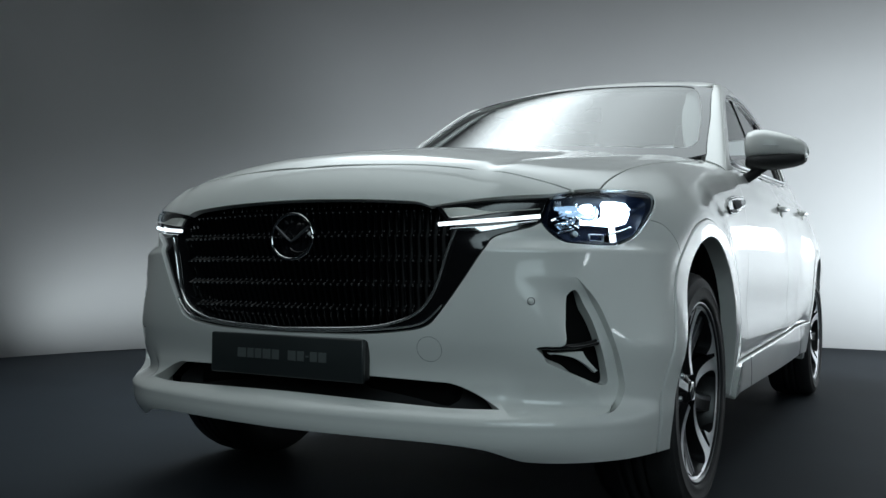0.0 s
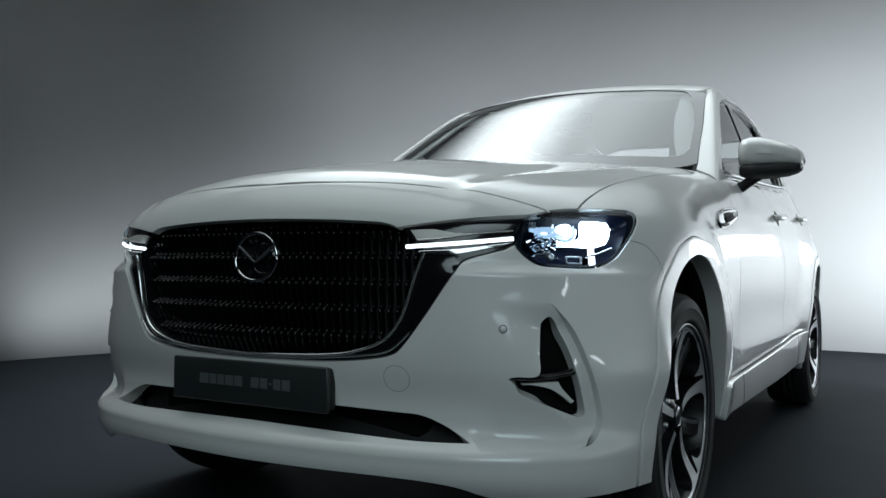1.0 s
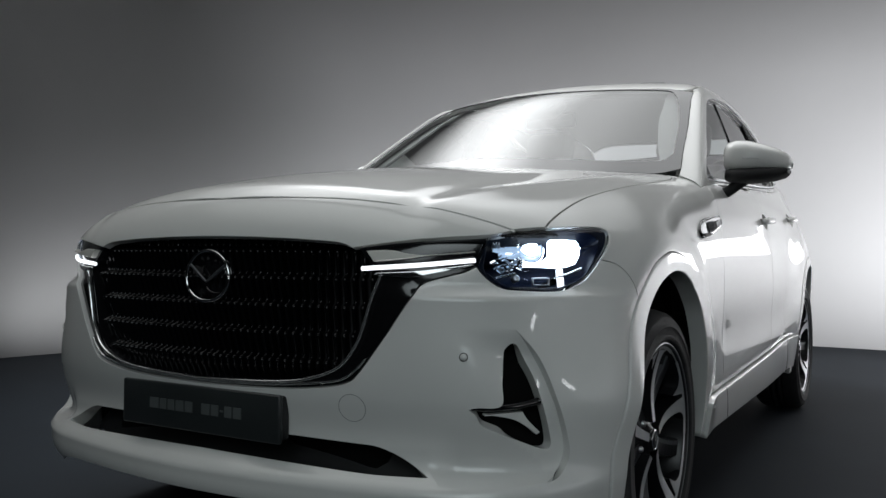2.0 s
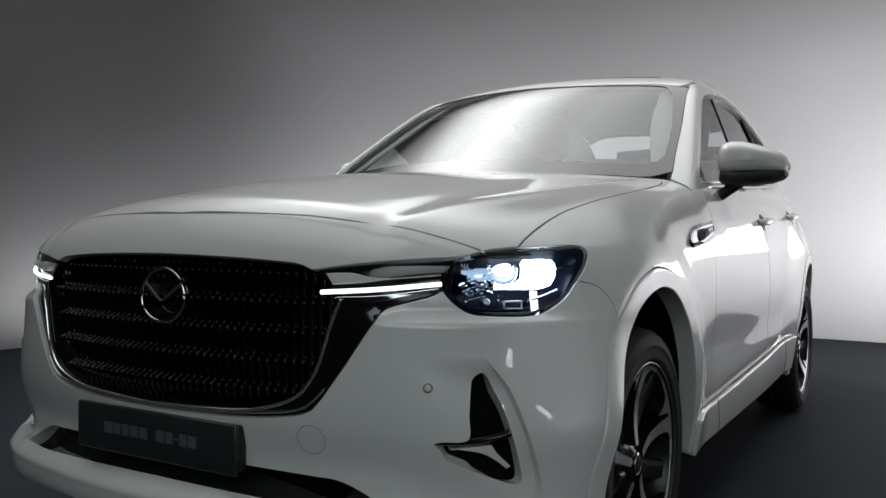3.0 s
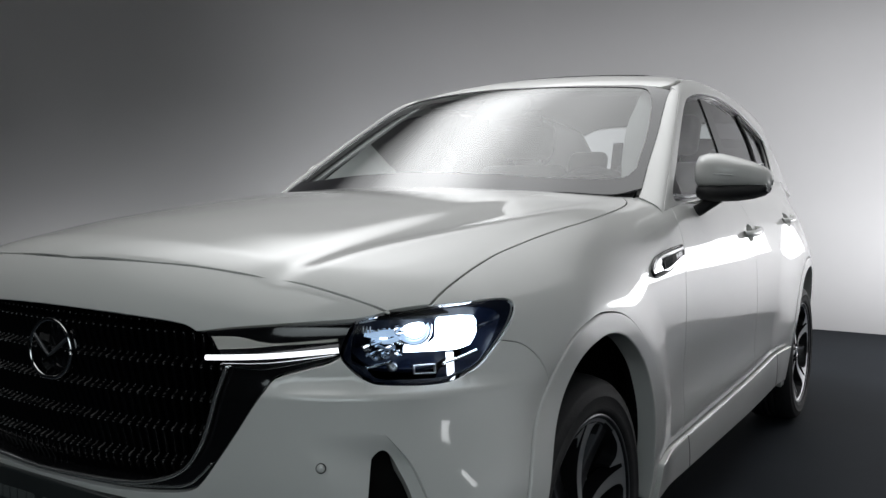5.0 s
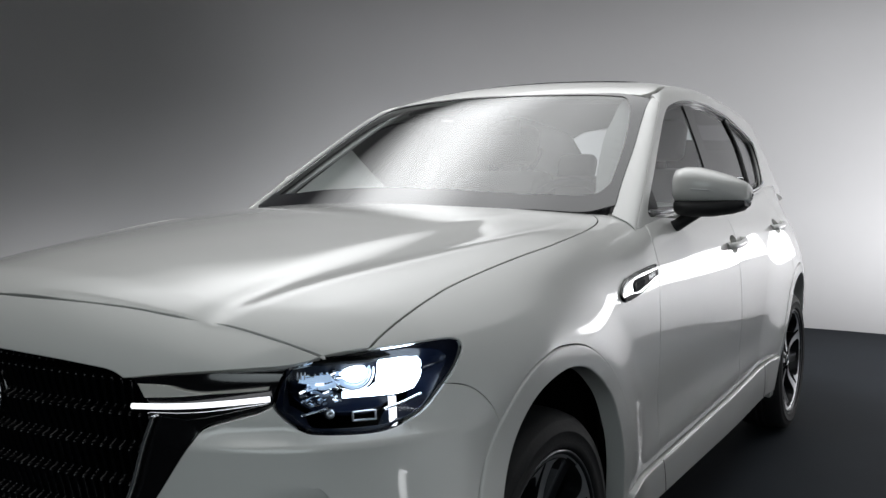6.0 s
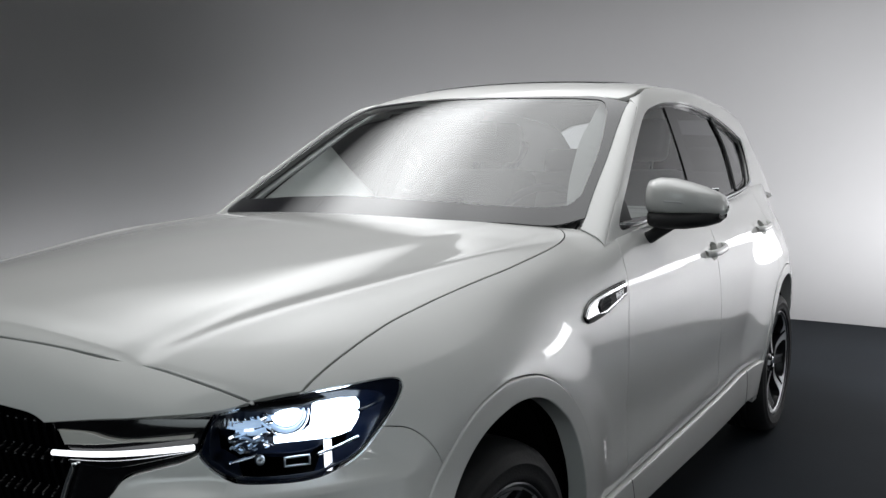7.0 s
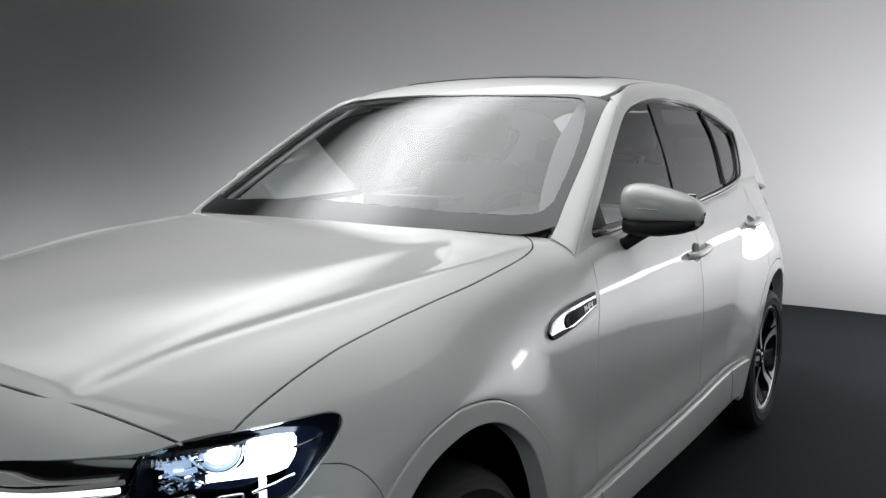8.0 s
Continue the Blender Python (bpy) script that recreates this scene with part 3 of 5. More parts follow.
def side_panels():
    top = hood_side_yz
    rear = [hood_side_yz[-1], (0.72, 1.103), (0.80, 1.098)]
    low = [(0.755, 0.388), (0.46, 0.377)]
    arch = [q for q in ARCH_SEAM if q[1] > 0.4 and q[0] > -0.26][::-1]
    outline = clean(np.concatenate([np.array(top), ring(rear, per=4), np.array(smooth(DOOR_FRONT)), np.array(low), np.array(smooth([(0.46, 0.377)] + arch)), np.array(seam_fender), np.array(smooth(lamp_tip_yz[::-1]))]))
    link_sheet("front_fender", PAINT, car, body, SIDE, outline, sides=2, cell=0.015, gap=0.0007)
    outline = clean(np.concatenate([np.array(smooth(ARCH_OPEN)), np.array(smooth(ARCH_SEAM))[::-1]]))
    link_sheet("wheel_arch_moulding", PAINT, car, body, SIDE, outline, sides=2, cell=0.016, level=0.004, thick=0.05, round_off=0.004)
    rear_open = [(2.87 + y * (1.0 if y > 0 else 1.12), z) for y, z in ARCH_OPEN]
    rear_seam = [(2.87 + y * (1.0 if y > 0 else 1.12), z) for y, z in ARCH_SEAM]
    outline = clean(np.concatenate([np.array(smooth(rear_open)), np.array(smooth(rear_seam))[::-1]]))
    link_sheet("wheel_arch_moulding", PAINT, car, body, SIDE, outline, sides=2, cell=0.02, level=0.004, thick=0.05, round_off=0.006)
    belt = [(y, float(belt_line(np.array(y))) + 0.004) for y in (1.73, 1.5, 1.2, 1.0, 0.80)]
    outline = ring(DOOR_FRONT, [DOOR_FRONT[-1], DOOR_MID[0]], DOOR_MID, belt)
    doors = link_sheet("front_door", PAINT, car, body, SIDE, outline, [ellipse(*CUP_FRONT)], sides=2, cell=0.02)
    belt = [(y, float(belt_line(np.array(y))) - 0.003) for y in (2.72, 2.5, 2.2, 1.9, 1.73)]
    seam = [q for q in rear_seam if q[1] > 0.47 and q[0] < 2.75]
    back = [(seam[-1][0], seam[-1][1]), (2.70, 0.95), (2.74, 1.08), (2.72, belt[0][1])]
    outline = ring(DOOR_MID[::-1], [DOOR_MID[0], (2.40, 0.448)], [(2.40, 0.448)] + seam, back, belt)
    rear_doors = link_sheet("rear_door", PAINT, car, body, SIDE, outline, [ellipse(*CUP_REAR)], sides=2, cell=0.024)
    sill = ring([(0.465, 0.375), (0.76, 0.386), (1.73, 0.4213), (2.39, 0.4453)], [(2.39, 0.4453), (2.41, 0.28)], [(2.41, 0.28), (0.47, 0.265)], [(0.47, 0.265), (0.465, 0.375)])
    link_sheet("side_sill", PAINT, car, body, SIDE, sill, sides=2, cell=0.025, level=0.017, thick=0.07, round_off=0.004)
    for y, z in ((0.77, 0.386), (2.17, 0.437)):
        verts, faces = bead(body, SIDE, [(y + 0.01 * k, z - (z - 0.275) * k / 6) for k in range(7)], oval(0.003, 0.004, 0.0162))
        for mirror in (False, True):
            link("sill_joint", verts, faces, BLACK_MATT, car, mirror=mirror)
    belt = [(y, float(belt_line(np.array(y))) - 0.003) for y in (3.72, 3.5, 3.2, 2.9, 2.72)]
    seam = [q for q in rear_seam if (q[0] > 2.70 or q[1] > 0.83) and q[1] > 0.4]
    outline = ring([(back[1][0], back[1][1]), back[0]], seam, [seam[-1], (3.40, 0.42), (3.55, 0.52), (3.60, 0.9), (3.72, belt[0][1])], belt, [belt[-1], back[2], back[1]])
    link_sheet("rear_quarter_panel", PAINT, car, body, SIDE, outline, sides=2, cell=0.035)
    return doors, rear_doors


front_doors, rear_doors = side_panels()

DLO = [(0.845, 1.112), (1.025, 1.24), (1.22, 1.37), (1.40, 1.475), (1.55, 1.518), (1.75, 1.548), (2.05, 1.562), (2.40, 1.545), (2.70, 1.505), (2.92, 1.46), (2.965, 1.43), (2.95, 1.36), (2.87, 1.27), (2.78, 1.228), (2.70, 1.216), (2.43, 1.188), (2.01, 1.158), (1.60, 1.135), (1.16, 1.115), (0.97, 1.106)]
A_EDGE = [(0.705, 1.113), (0.945, 1.277), (1.19, 1.432), (1.390, 1.535)]
DITCH = [(1.390, 1.535), (1.503, 1.566), (1.615, 1.591), (1.85, 1.616), (2.2, 1.633), (2.6, 1.628), (3.0, 1.598), (3.25, 1.558)]
SCREEN_BASE = [(0, 0.492), (0.2, 0.505), (0.39, 0.548), (0.546, 0.614), (0.66, 0.672), (0.715, 0.712)]


def upper_panels():
    ys = np.linspace(0.70, 1.37, 14)
    corner, edge_in = [], []
    for y in ys:
        x, z = 0.72, 1.2
        for _ in range(30):
            z = 1.115 + 0.62 * (y - 0.47 - 0.47 * x * x) - 0.05 * (y - 0.47) ** 2
            x = 0.790 - 0.335 * (z - 1.1) - 0.07 * max(z - 1.1, 0) ** 2
        corner.append((x, y, z))
        z = np.interp(y, [q[0] for q in smooth(A_EDGE, 10)], [q[1] for q in smooth(A_EDGE, 10)])
        flat_x = math.sqrt((y - 0.47 - (z - 1.115 + 0.05 * (y - 0.47) ** 2) / 0.62) / 0.47)
        edge_in.append((flat_x + (x - flat_x) * (0.36 + 0.24 * float(step(0.70, 1.12, y)) - 0.22 * float(step(1.20, 1.40, y))), y))
    top_edge = [(y, z - 0.006) for x, y, z in corner]
    outline = clean(np.concatenate([np.array(top_edge), ring([(1.375, 1.522), (1.390, 1.535)], DITCH, [(3.25, 1.558), (3.42, 1.44), (3.55, 1.30), (3.62, 1.145)], [(3.62, 1.145), (3.2, 1.188), (2.75, 1.193), (2.2, 1.162), (1.6, 1.126), (1.0, 1.096), (0.70, 1.065)], [(0.70, 1.065), top_edge[0]])]))
    dlo = closed(DLO)
    link_sheet("side_frame", PAINT, car, cabin, C_SIDE, outline, [dlo], sides=2, cell=0.014, level=0.009)
    corner_xy = [(float(p[0]), float(p[1])) for p in at(C_SIDE, top_edge, 0.009)]
    cover = clean(np.concatenate([np.array(edge_in), np.array(corner_xy)[::-1]]))
    for s in (1, -1):
        link_sheet("pillar_cover", PAINT, car, cabin, C_TOP, cover * (s, 1), cell=0.014, level=0.009, gap=0.0002, round_off=0.0012)
    trim = clean(ring([(0.74, 1.115), (0.945, 1.262), (1.19, 1.418), (1.40, 1.522), (1.60, 1.565)], [(1.60, 1.565), (1.58, 1.512)], [(1.58, 1.512), (1.40, 1.468), (1.22, 1.362), (1.025, 1.232), (0.87, 1.112)], [(0.87, 1.112), (0.74, 1.115)]))
    link_sheet("pillar_lining", PILLAR_TRIM, car, cabin, C_SIDE, trim, sides=2, cell=0.03, level=-0.03, thick=0.008)
    ditch_xy = [(p[0], p[1]) for p in at(C_SIDE, smooth(DITCH, 3))]
    a_xy = [(p[0], p[1]) for p in at(C_SIDE, smooth(A_EDGE, 3))]
    head = [(0, 1.245), (0.2, 1.265), (0.39, 1.315), (0.50, 1.365), a_xy[-1]]
    half = ring(head, ditch_xy, [ditch_xy[-1], (0.45, 3.30), (0.25, 3.36), (0, 3.38)])
    outline = np.concatenate([half, (half * (-1, 1))[::-1][1:-1]])
    link_sheet("roof", PAINT, car, cabin, C_TOP, outline, cell=0.035)
    sun = ring([(-0.42, 1.62), (0, 1.58), (0.42, 1.62)], [(0.42, 1.62), (0.43, 2.4)], [(0.43, 2.4), (-0.43, 2.4)], [(-0.43, 2.4), (-0.42, 1.62)])
    link_sheet("sunroof", FRIT, car, cabin, C_TOP, sun, cell=0.05, level=0.004, label="dark tinted glass sunroof panel")
    in_xy = [(x - 0.002, y) for x, y in edge_in[1:]]
    half = ring(SCREEN_BASE[:-1] + [in_xy[0]], in_xy, [in_xy[-1], *head[-2::-1]])
    outer = np.concatenate([half, (half * (-1, 1))[::-1][1:-1]])
    pane = link_sheet("windscreen", CLEAR, car, cabin, C_TOP, outer, cell=0.02, thick=0.004, level=0.0, round_off=0.002, label="clear laminated windscreen")[0]
    pane.visible_shadow = False
    inner = ring([(0, 0.585), (0.175, 0.592), (0.40, 0.635), (0.52, 0.68), (0.61, 0.725)], [(0.61, 0.725), (0.66, 0.77), (0.677, 0.83)], [(0.677, 0.83), (0.64, 1.044), (0.585, 1.24), (0.545, 1.32)], [(0.545, 1.32), (0.52, 1.335), (0.48, 1.325)], [(0.48, 1.325), (0.3, 1.265), (0.1, 1.232), (0, 1.228)])
    inner = np.concatenate([inner, (inner * (-1, 1))[::-1][1:-1]])
    link_sheet("windscreen_border", FRIT, pane, cabin, C_TOP, outer, [inner], cell=0.016, thick=0.004, level=0.0025, round_off=0.001, label="black ceramic border of the windscreen")


upper_panels()



# ---- front: grille, lamps, vents, plate ----
def spot(f, mp, a, b, level=0.0):
    """A frame on the shape: x sideways, y up, z outwards."""
    p = mp(np.array([a]), np.array([b]), np.array([level]))
    n = Vector(slopes(f, p)[0])
    x = Vector((0, 0, 1)).cross(n).normalized()
    y = n.cross(x)
    return Matrix(((x.x, y.x, n.x, p[0][0]), (x.y, y.y, n.y, p[0][1]), (x.z, y.z, n.z, p[0][2]), (0, 0, 0, 1)))


def placed(made, m):
    verts, faces = made
    return [tuple(m @ Vector(v)) for v in verts], faces


def whole(half):
    r = ring(*half)
    return clean(np.concatenate([r, (r * (-1, 1))[::-1][1:-1]]))


def grille_region():
    return whole([GRILLE_TOP + [], [GRILLE_TOP[-1], GRILLE_IN[0]], GRILLE_IN])


def grille():
    region = grille_region()
    core = link_sheet("grille", BLACK_MATT, car, body, FRONT, region, cell=0.04, level=-0.062, thick=0.01, gap=-0.006, label="black grille with many short upright bars")[0]
    n = 43
    for i in range(n):
        a = -0.436 + 0.872 * i / (n - 1)
        zs = np.linspace(0.50, 0.88, 400)
        ok = within(np.stack([np.full(400, a), zs], axis=1), region)
        if ok.sum() < 10:
            continue
        lo, hi = zs[ok].min() - 0.004, zs[ok].max() + 0.004
        rows = np.arange(lo, hi, 0.0045)
        saw = ((rows - 0.531) / 0.062) % 1.0
        lev = np.where(saw < 0.86, -0.040 + 0.020 * saw / 0.86, -0.020 - 0.020 * (1 - np.cos(math.pi * (saw - 0.86) / 0.14)) / 2)
        sections = [(-0.0062, -0.026), (-0.0045, -0.006), (0.0, 0.0), (0.0045, -0.006), (0.0062, -0.026)]
        lines = [FRONT(np.full(len(rows), a + w), rows, lev + d) for w, d in sections]
        verts = np.stack(lines, axis=1).reshape(-1, 3)
        faces = []
        for k in range(len(rows) - 1):
            for s in range(4):
                faces.append([5 * k + s, 5 * k + s + 1, 5 * k + s + 6, 5 * k + s + 5])
        link("bar", verts, faces, GRILLE_BLACK, core)
    # gloss surround with the wings that hold the daytime lights
    inner = whole([[(0, 0.875), (0.2, 0.872), (0.37, 0.858), (0.39, 0.846)], [(0.39, 0.846), GRILLE_IN[0]], GRILLE_IN])
    outer = whole([[(0, 0.879), (0.2, 0.876), (0.36, 0.868), (0.392, 0.852)], [(0.392, 0.852), (0.40, 0.842), *BAND_TOP[1:3], (0.672, 0.867)], [(0.672, 0.867), (0.657, 0.84), (0.644, 0.80)], WING_LOW])
    ring_part = link_sheet("grille_surround", BLACK_GLOSS, car, body, FRONT, outer, [inner], cell=0.018, level=-0.010, thick=0.05, gap=0.0015, label="gloss black grille surround with wings")[0]
    line = smooth(GRILLE_IN[2:], 6)
    line = [tuple(q) for q in line]
    full = line + [(-a, b) for a, b in line[::-1][1:]]
    link("chrome_strip", *bead(body, FRONT, full, oval(0.0075, 0.012, 0.000)), BRUSHED, ring_part, label="bright chrome strip under the grille")
    low = [(0.425, 0.600), (0.405, 0.577), (0.378, 0.556), (0.33, 0.544), (0.214, 0.5325), (0.1, 0.528), (0, 0.526)]
    line = [tuple(q) for q in smooth(low, 5)]
    full = line + [(-a, b) for a, b in line[::-1][1:]]
    link("chrome_strip", *bead(body, FRONT, full, oval(0.005, 0.008, -0.005)), BRUSHED, ring_part, label="thin second chrome strip under the grille")
    for s in (1, -1):
        lamp = [(s * a, b) for a, b in smooth([(0.418, 0.7945), (0.53, 0.803), (0.642, 0.8145)], 8)]
        link("daytime_light", *bead(body, FRONT, lamp, oval(0.0095, 0.010, 0.001)), LED_STRIP, ring_part, label="white lit daytime running light strip")
        blade = ring([(0.424, 0.834), (0.455, 0.836), (0.482, 0.8355), (0.512, 0.829), (0.55, 0.8265), (0.642, 0.8335)], [(0.642, 0.8335), (0.642, 0.830)], [(0.642, 0.830), (0.55, 0.8215), (0.50, 0.8155), (0.44, 0.810)], [(0.44, 0.810), (0.424, 0.834)])
        link_sheet("wing_blade", SILVER, ring_part, body, FRONT, blade * (s, 1), cell=0.02, level=0.003, thick=0.014, label="satin silver blade above the daytime light")
        trim = ring([(0.447, 0.786), (0.53, 0.791), (0.64, 0.806)], [(0.64, 0.806), (0.64, 0.803)], [(0.64, 0.803), (0.56, 0.785), (0.515, 0.776)], [(0.515, 0.776), (0.447, 0.781), (0.447, 0.786)])
        link_sheet("wing_trim", CHROME, ring_part, body, FRONT, clean(trim) * (s, 1), cell=0.02, level=-0.004, thick=0.006, gap=0.0, label="polished trim under the daytime light")


grille()


def emblem():
    m = spot(body, FRONT, 0.0, 0.771, -0.034)
    badge = link("emblem", *placed(lathe([(0.001, 0.0), (0.056, 0.0), (0.058, -0.012)], 48, "z"), m @ Matrix.Diagonal((1.12, 1, 1, 1))), BLACK_GLOSS, car, label="round chrome-ringed badge on the grille")
    loop = [(0.069 * math.cos(t) * (1 - 0.06 * math.sin(t)), 0.060 * math.sin(t), 0.012) for t in np.linspace(0, 2 * math.pi, 61)]
    link("badge_ring", *placed(pipe(loop, 0.0045, 10), m), CHROME, badge)
    for s in (1, -1):
        wing = smooth([(s * 0.062, 0.030, 0.012), (s * 0.040, 0.014, 0.013), (s * 0.016, -0.004, 0.014), (0, -0.014, 0.015)], 6)
        link("badge_wing", *placed(pipe(wing, [0.0030 + 0.0010 * math.sin(k / 5) for k in range(len(wing))], 8), m), RIM_GREY, badge)


emblem()


def number_plate():
    plate = link("number_plate", *block((0.508, 0.014, 0.108), (0, -0.776, 0.459), 0.004, 2), PLATE, car, label="dark grey plate with pale print")
    holder = link("plate_holder", *block((0.50, 0.03, 0.10), (0, -0.757, 0.459), 0.006, 2), BLACK_MATT, plate)
    x = -0.155
    for width in (0.030, 0.022, 0.022, 0.026, 0.024, -0.02, 0.026, 0.022, 0.010, 0.022, 0.024):
        if width > 0:
            high = 0.004 if width == 0.010 else 0.025
            link("print_bar", *block((width, 0.002, high), (x + width / 2, -0.784, 0.462), 0.0), PLATE_INK, plate, flat=True)
        x += abs(width) + 0.005


number_plate()


def backings():
    r = whole([INTAKE, INTAKE_LOW])
    link_sheet("lower_intake", BLACK_MATT, car, body, FRONT, r, cell=0.04, level=-0.10, gap=-0.035, thick=0.01, label="dark lower air intake")
    for s in (1, -1):
        vent = closed(VENT) * (s, 1)
        core = link_sheet("side_vent", DARK, car, body_vent, VENT_MAP, vent, cell=0.02, level=-0.038, gap=-0.006, thick=0.006, label="gloss black bumper side vent")[0]
        line = [(s * a, b) for a, b in smooth([(0.632, 0.505), (0.68, 0.505), (0.73, 0.509), (0.772, 0.516)], 5)]
        link("vent_blade", *bead(body_vent, VENT_MAP, line, oval(0.016, 0.022, -0.014)), BLACK_GLOSS, core)
        fin = ring([(0.655, 0.490), (0.70, 0.494), (0.737, 0.495)], [(0.737, 0.495), (0.75, 0.475), (0.778, 0.446)], [(0.778, 0.446), (0.768, 0.440)], [(0.768, 0.440), (0.74, 0.463), (0.71, 0.479), (0.655, 0.490)])
        link_sheet("vent_fin", PAINT, core, body_vent, VENT_MAP, clean(fin) * (s, 1), cell=0.012, level=-0.016, thick=0.012, label="white fin inside the vent")
        m = spot(body, FRONT, s * 0.617, 0.613, 0.0) @ Matrix.Scale(0.8, 4)
        sensor = link("parking_sensor", *placed(lathe([(0.001, 0.003), (0.0085, 0.003), (0.0095, 0.0), (0.0095, -0.008)], 28, "z"), m), PAINT, car)
        link("sensor_ring", *placed(lathe([(0.0096, -0.006), (0.0098, 0.001), (0.0115, 0.0008), (0.0122, -0.004)], 28, "z"), m), BLACK_MATT, sensor)
    m = spot(body, FRONT, 0.398, 0.494, 0.0)
    link("tow_cover", *placed(lathe([(0.0311, 0.0008), (0.0316, 0.0011), (0.0321, 0.0008), (0.0316, 0.0002), (0.0311, 0.0008)], 48, "z"), m), RIM_GREY, car, label="thin round outline of the towing-eye cover")


backings()


def headlamp(s):
    outline = ring([(0.674, 0.867), (0.722, 0.877), (0.795, 0.887)], LAMP_TIP, LAMP_LOW, [(0.646, 0.80), (0.658, 0.84), (0.674, 0.867)]) * (s, 1)
    outline = clean(outline)
    lamp = link_sheet("headlamp", LAMP_BLACK, car, body, FRONT, outline, cell=0.025, level=-0.12, gap=0.004, thick=0.01, label="lit LED headlamp with clear lens and black housing")[0]
    lens = link_sheet("lens", LENS, lamp, body, FRONT, outline, cell=0.018, level=-0.001, thick=0.006, gap=0.002, label="clear lamp lens")[0]
    lens.visible_shadow = False
    window = clean(ring([(0.672, 0.862), (0.72, 0.870), (0.80, 0.878), (0.875, 0.880)], [(0.875, 0.880), (0.93, 0.872), (0.945, 0.862)], [(0.945, 0.862), (0.905, 0.80), (0.875, 0.775), (0.84, 0.763), (0.80, 0.759), (0.72, 0.762), (0.695, 0.769), (0.676, 0.785)], [(0.676, 0.785), (0.664, 0.80), (0.672, 0.862)])) * (s, 1)
    link_sheet("lamp_border", LAMP_BLACK, lamp, body, FRONT, outline, [window], cell=0.014, level=-0.008, thick=0.10, gap=0.003, round_off=0.002)
    glow = clean(ring([(0.822, 0.868), (0.89, 0.866), (0.907, 0.854)], [(0.907, 0.854), (0.903, 0.828), (0.888, 0.806)], [(0.888, 0.806), (0.85, 0.798), (0.757, 0.799)], [(0.757, 0.799), (0.757, 0.810)], [(0.757, 0.810), (0.80, 0.812), (0.818, 0.822)], [(0.818, 0.822), (0.822, 0.868)])) * (s, 1)
    link_sheet("light_guide", LED, lamp, body, FRONT, glow, cell=0.012, level=-0.032, thick=0.012, label="bright white angled light guide")
    bar = np.array([(0.841, 0.796), (0.841, 0.752), (0.852, 0.752), (0.852, 0.796)]) * (s, 1)
    link_sheet("light_guide", LED_STRIP, lamp, body, FRONT, bar, cell=0.01, level=-0.030, thick=0.012, gap=0)
    m = spot(body, FRONT, s * 0.775, 0.844, -0.052)
    link("projector", *placed(lathe([(0.001, 0.020), (0.010, 0.019), (0.020, 0.014), (0.025, 0.006), (0.026, 0.0)], 32, "z"), m), LED, lamp, label="glowing projector lens")
    link("projector_ring", *placed(lathe([(0.0265, 0.004), (0.0285, 0.012), (0.031, 0.013), (0.033, 0.008), (0.034, -0.02)], 32, "z"), m), BLUE_GLOW, lamp, label="pale blue ring round the projector")
    link("projector_ring", *placed(lathe([(0.0345, 0.0), (0.040, 0.006), (0.043, 0.002), (0.044, -0.02)], 32, "z"), m), CHROME, lamp)
    reflector = clean(ring([(0.69, 0.868), (0.80, 0.872)], [(0.80, 0.872), (0.85, 0.868), (0.84, 0.82)], [(0.84, 0.82), (0.76, 0.806), (0.69, 0.806)], [(0.69, 0.806), (0.69, 0.868)])) * (s, 1)
    link_sheet("reflector", CHROME, lamp, body, FRONT, reflector, cell=0.02, level=-0.095, thick=0.004, label="silvery reflector behind the projector")
    # curved crystal ribs and slats beside the projector, some emissive for its blue glow
    for r, t0, t1, w in ((0.050, 125, 235, 0.0022), (0.060, 135, 215, 0.0030), (0.071, 140, 230, 0.0024), (0.084, 150, 215, 0.0034)):
        arc = [(s * r * math.cos(math.radians(t0 + (t1 - t0) * k / 12)), 0.72 * r * math.sin(math.radians(t0 + (t1 - t0) * k / 12)), 0.012) for k in range(13)]
        link("crystal_rib", *placed(pipe(arc, w, 6), m), BLUE_GLOW if r < 0.07 else CHROME, lamp)
    for z, a0, a1, w in ((0.860, 0.690, 0.712, 0.006), (0.842, 0.688, 0.742, 0.013), (0.829, 0.692, 0.735, 0.008), (0.818, 0.700, 0.750, 0.010), (0.806, 0.706, 0.745, 0.006), (0.795, 0.690, 0.715, 0.005)):
        line = [(s * (a0 + (a1 - a0) * k / 6), z + 0.003 * math.sin(k + 40 * z)) for k in range(7)]
        link("crystal_slat", *bead(body, FRONT, line, oval(w, 0.008, -0.040)), BLUE_GLOW if w > 0.0065 else LENS_BODY, lamp)
    # loose facets; the emissive ones imitate sparkle in the crystal
    rng = random.Random(4)
    for k in range(64):
        a, z = rng.uniform(0.688, 0.752), rng.uniform(0.790, 0.864)
        q = spot(body, FRONT, s * a, z, -0.026 - 0.02 * rng.random()) @ pose(0, 0, 0, rng.uniform(-40, 40), rng.uniform(-40, 40), rng.uniform(-30, 30))
        link("crystal_facet", *placed(block((rng.uniform(0.004, 0.017), rng.uniform(0.0014, 0.0036), 0.004), (0, 0, 0), 0.0006, 1), q), (CHROME, BLUE_GLOW, LENS_BODY, LED_STRIP, LENS_BODY, BLACK_GLOSS, CHROME)[k % 7], lamp, flat=True)
    q = spot(body, FRONT, s * 0.735, 0.775, -0.03)
    link("lamp_sensor", *placed(lathe([(0.001, 0.002), (0.005, 0.004), (0.008, 0.002), (0.009, -0.01)], 20, "z"), q), SATIN, lamp)
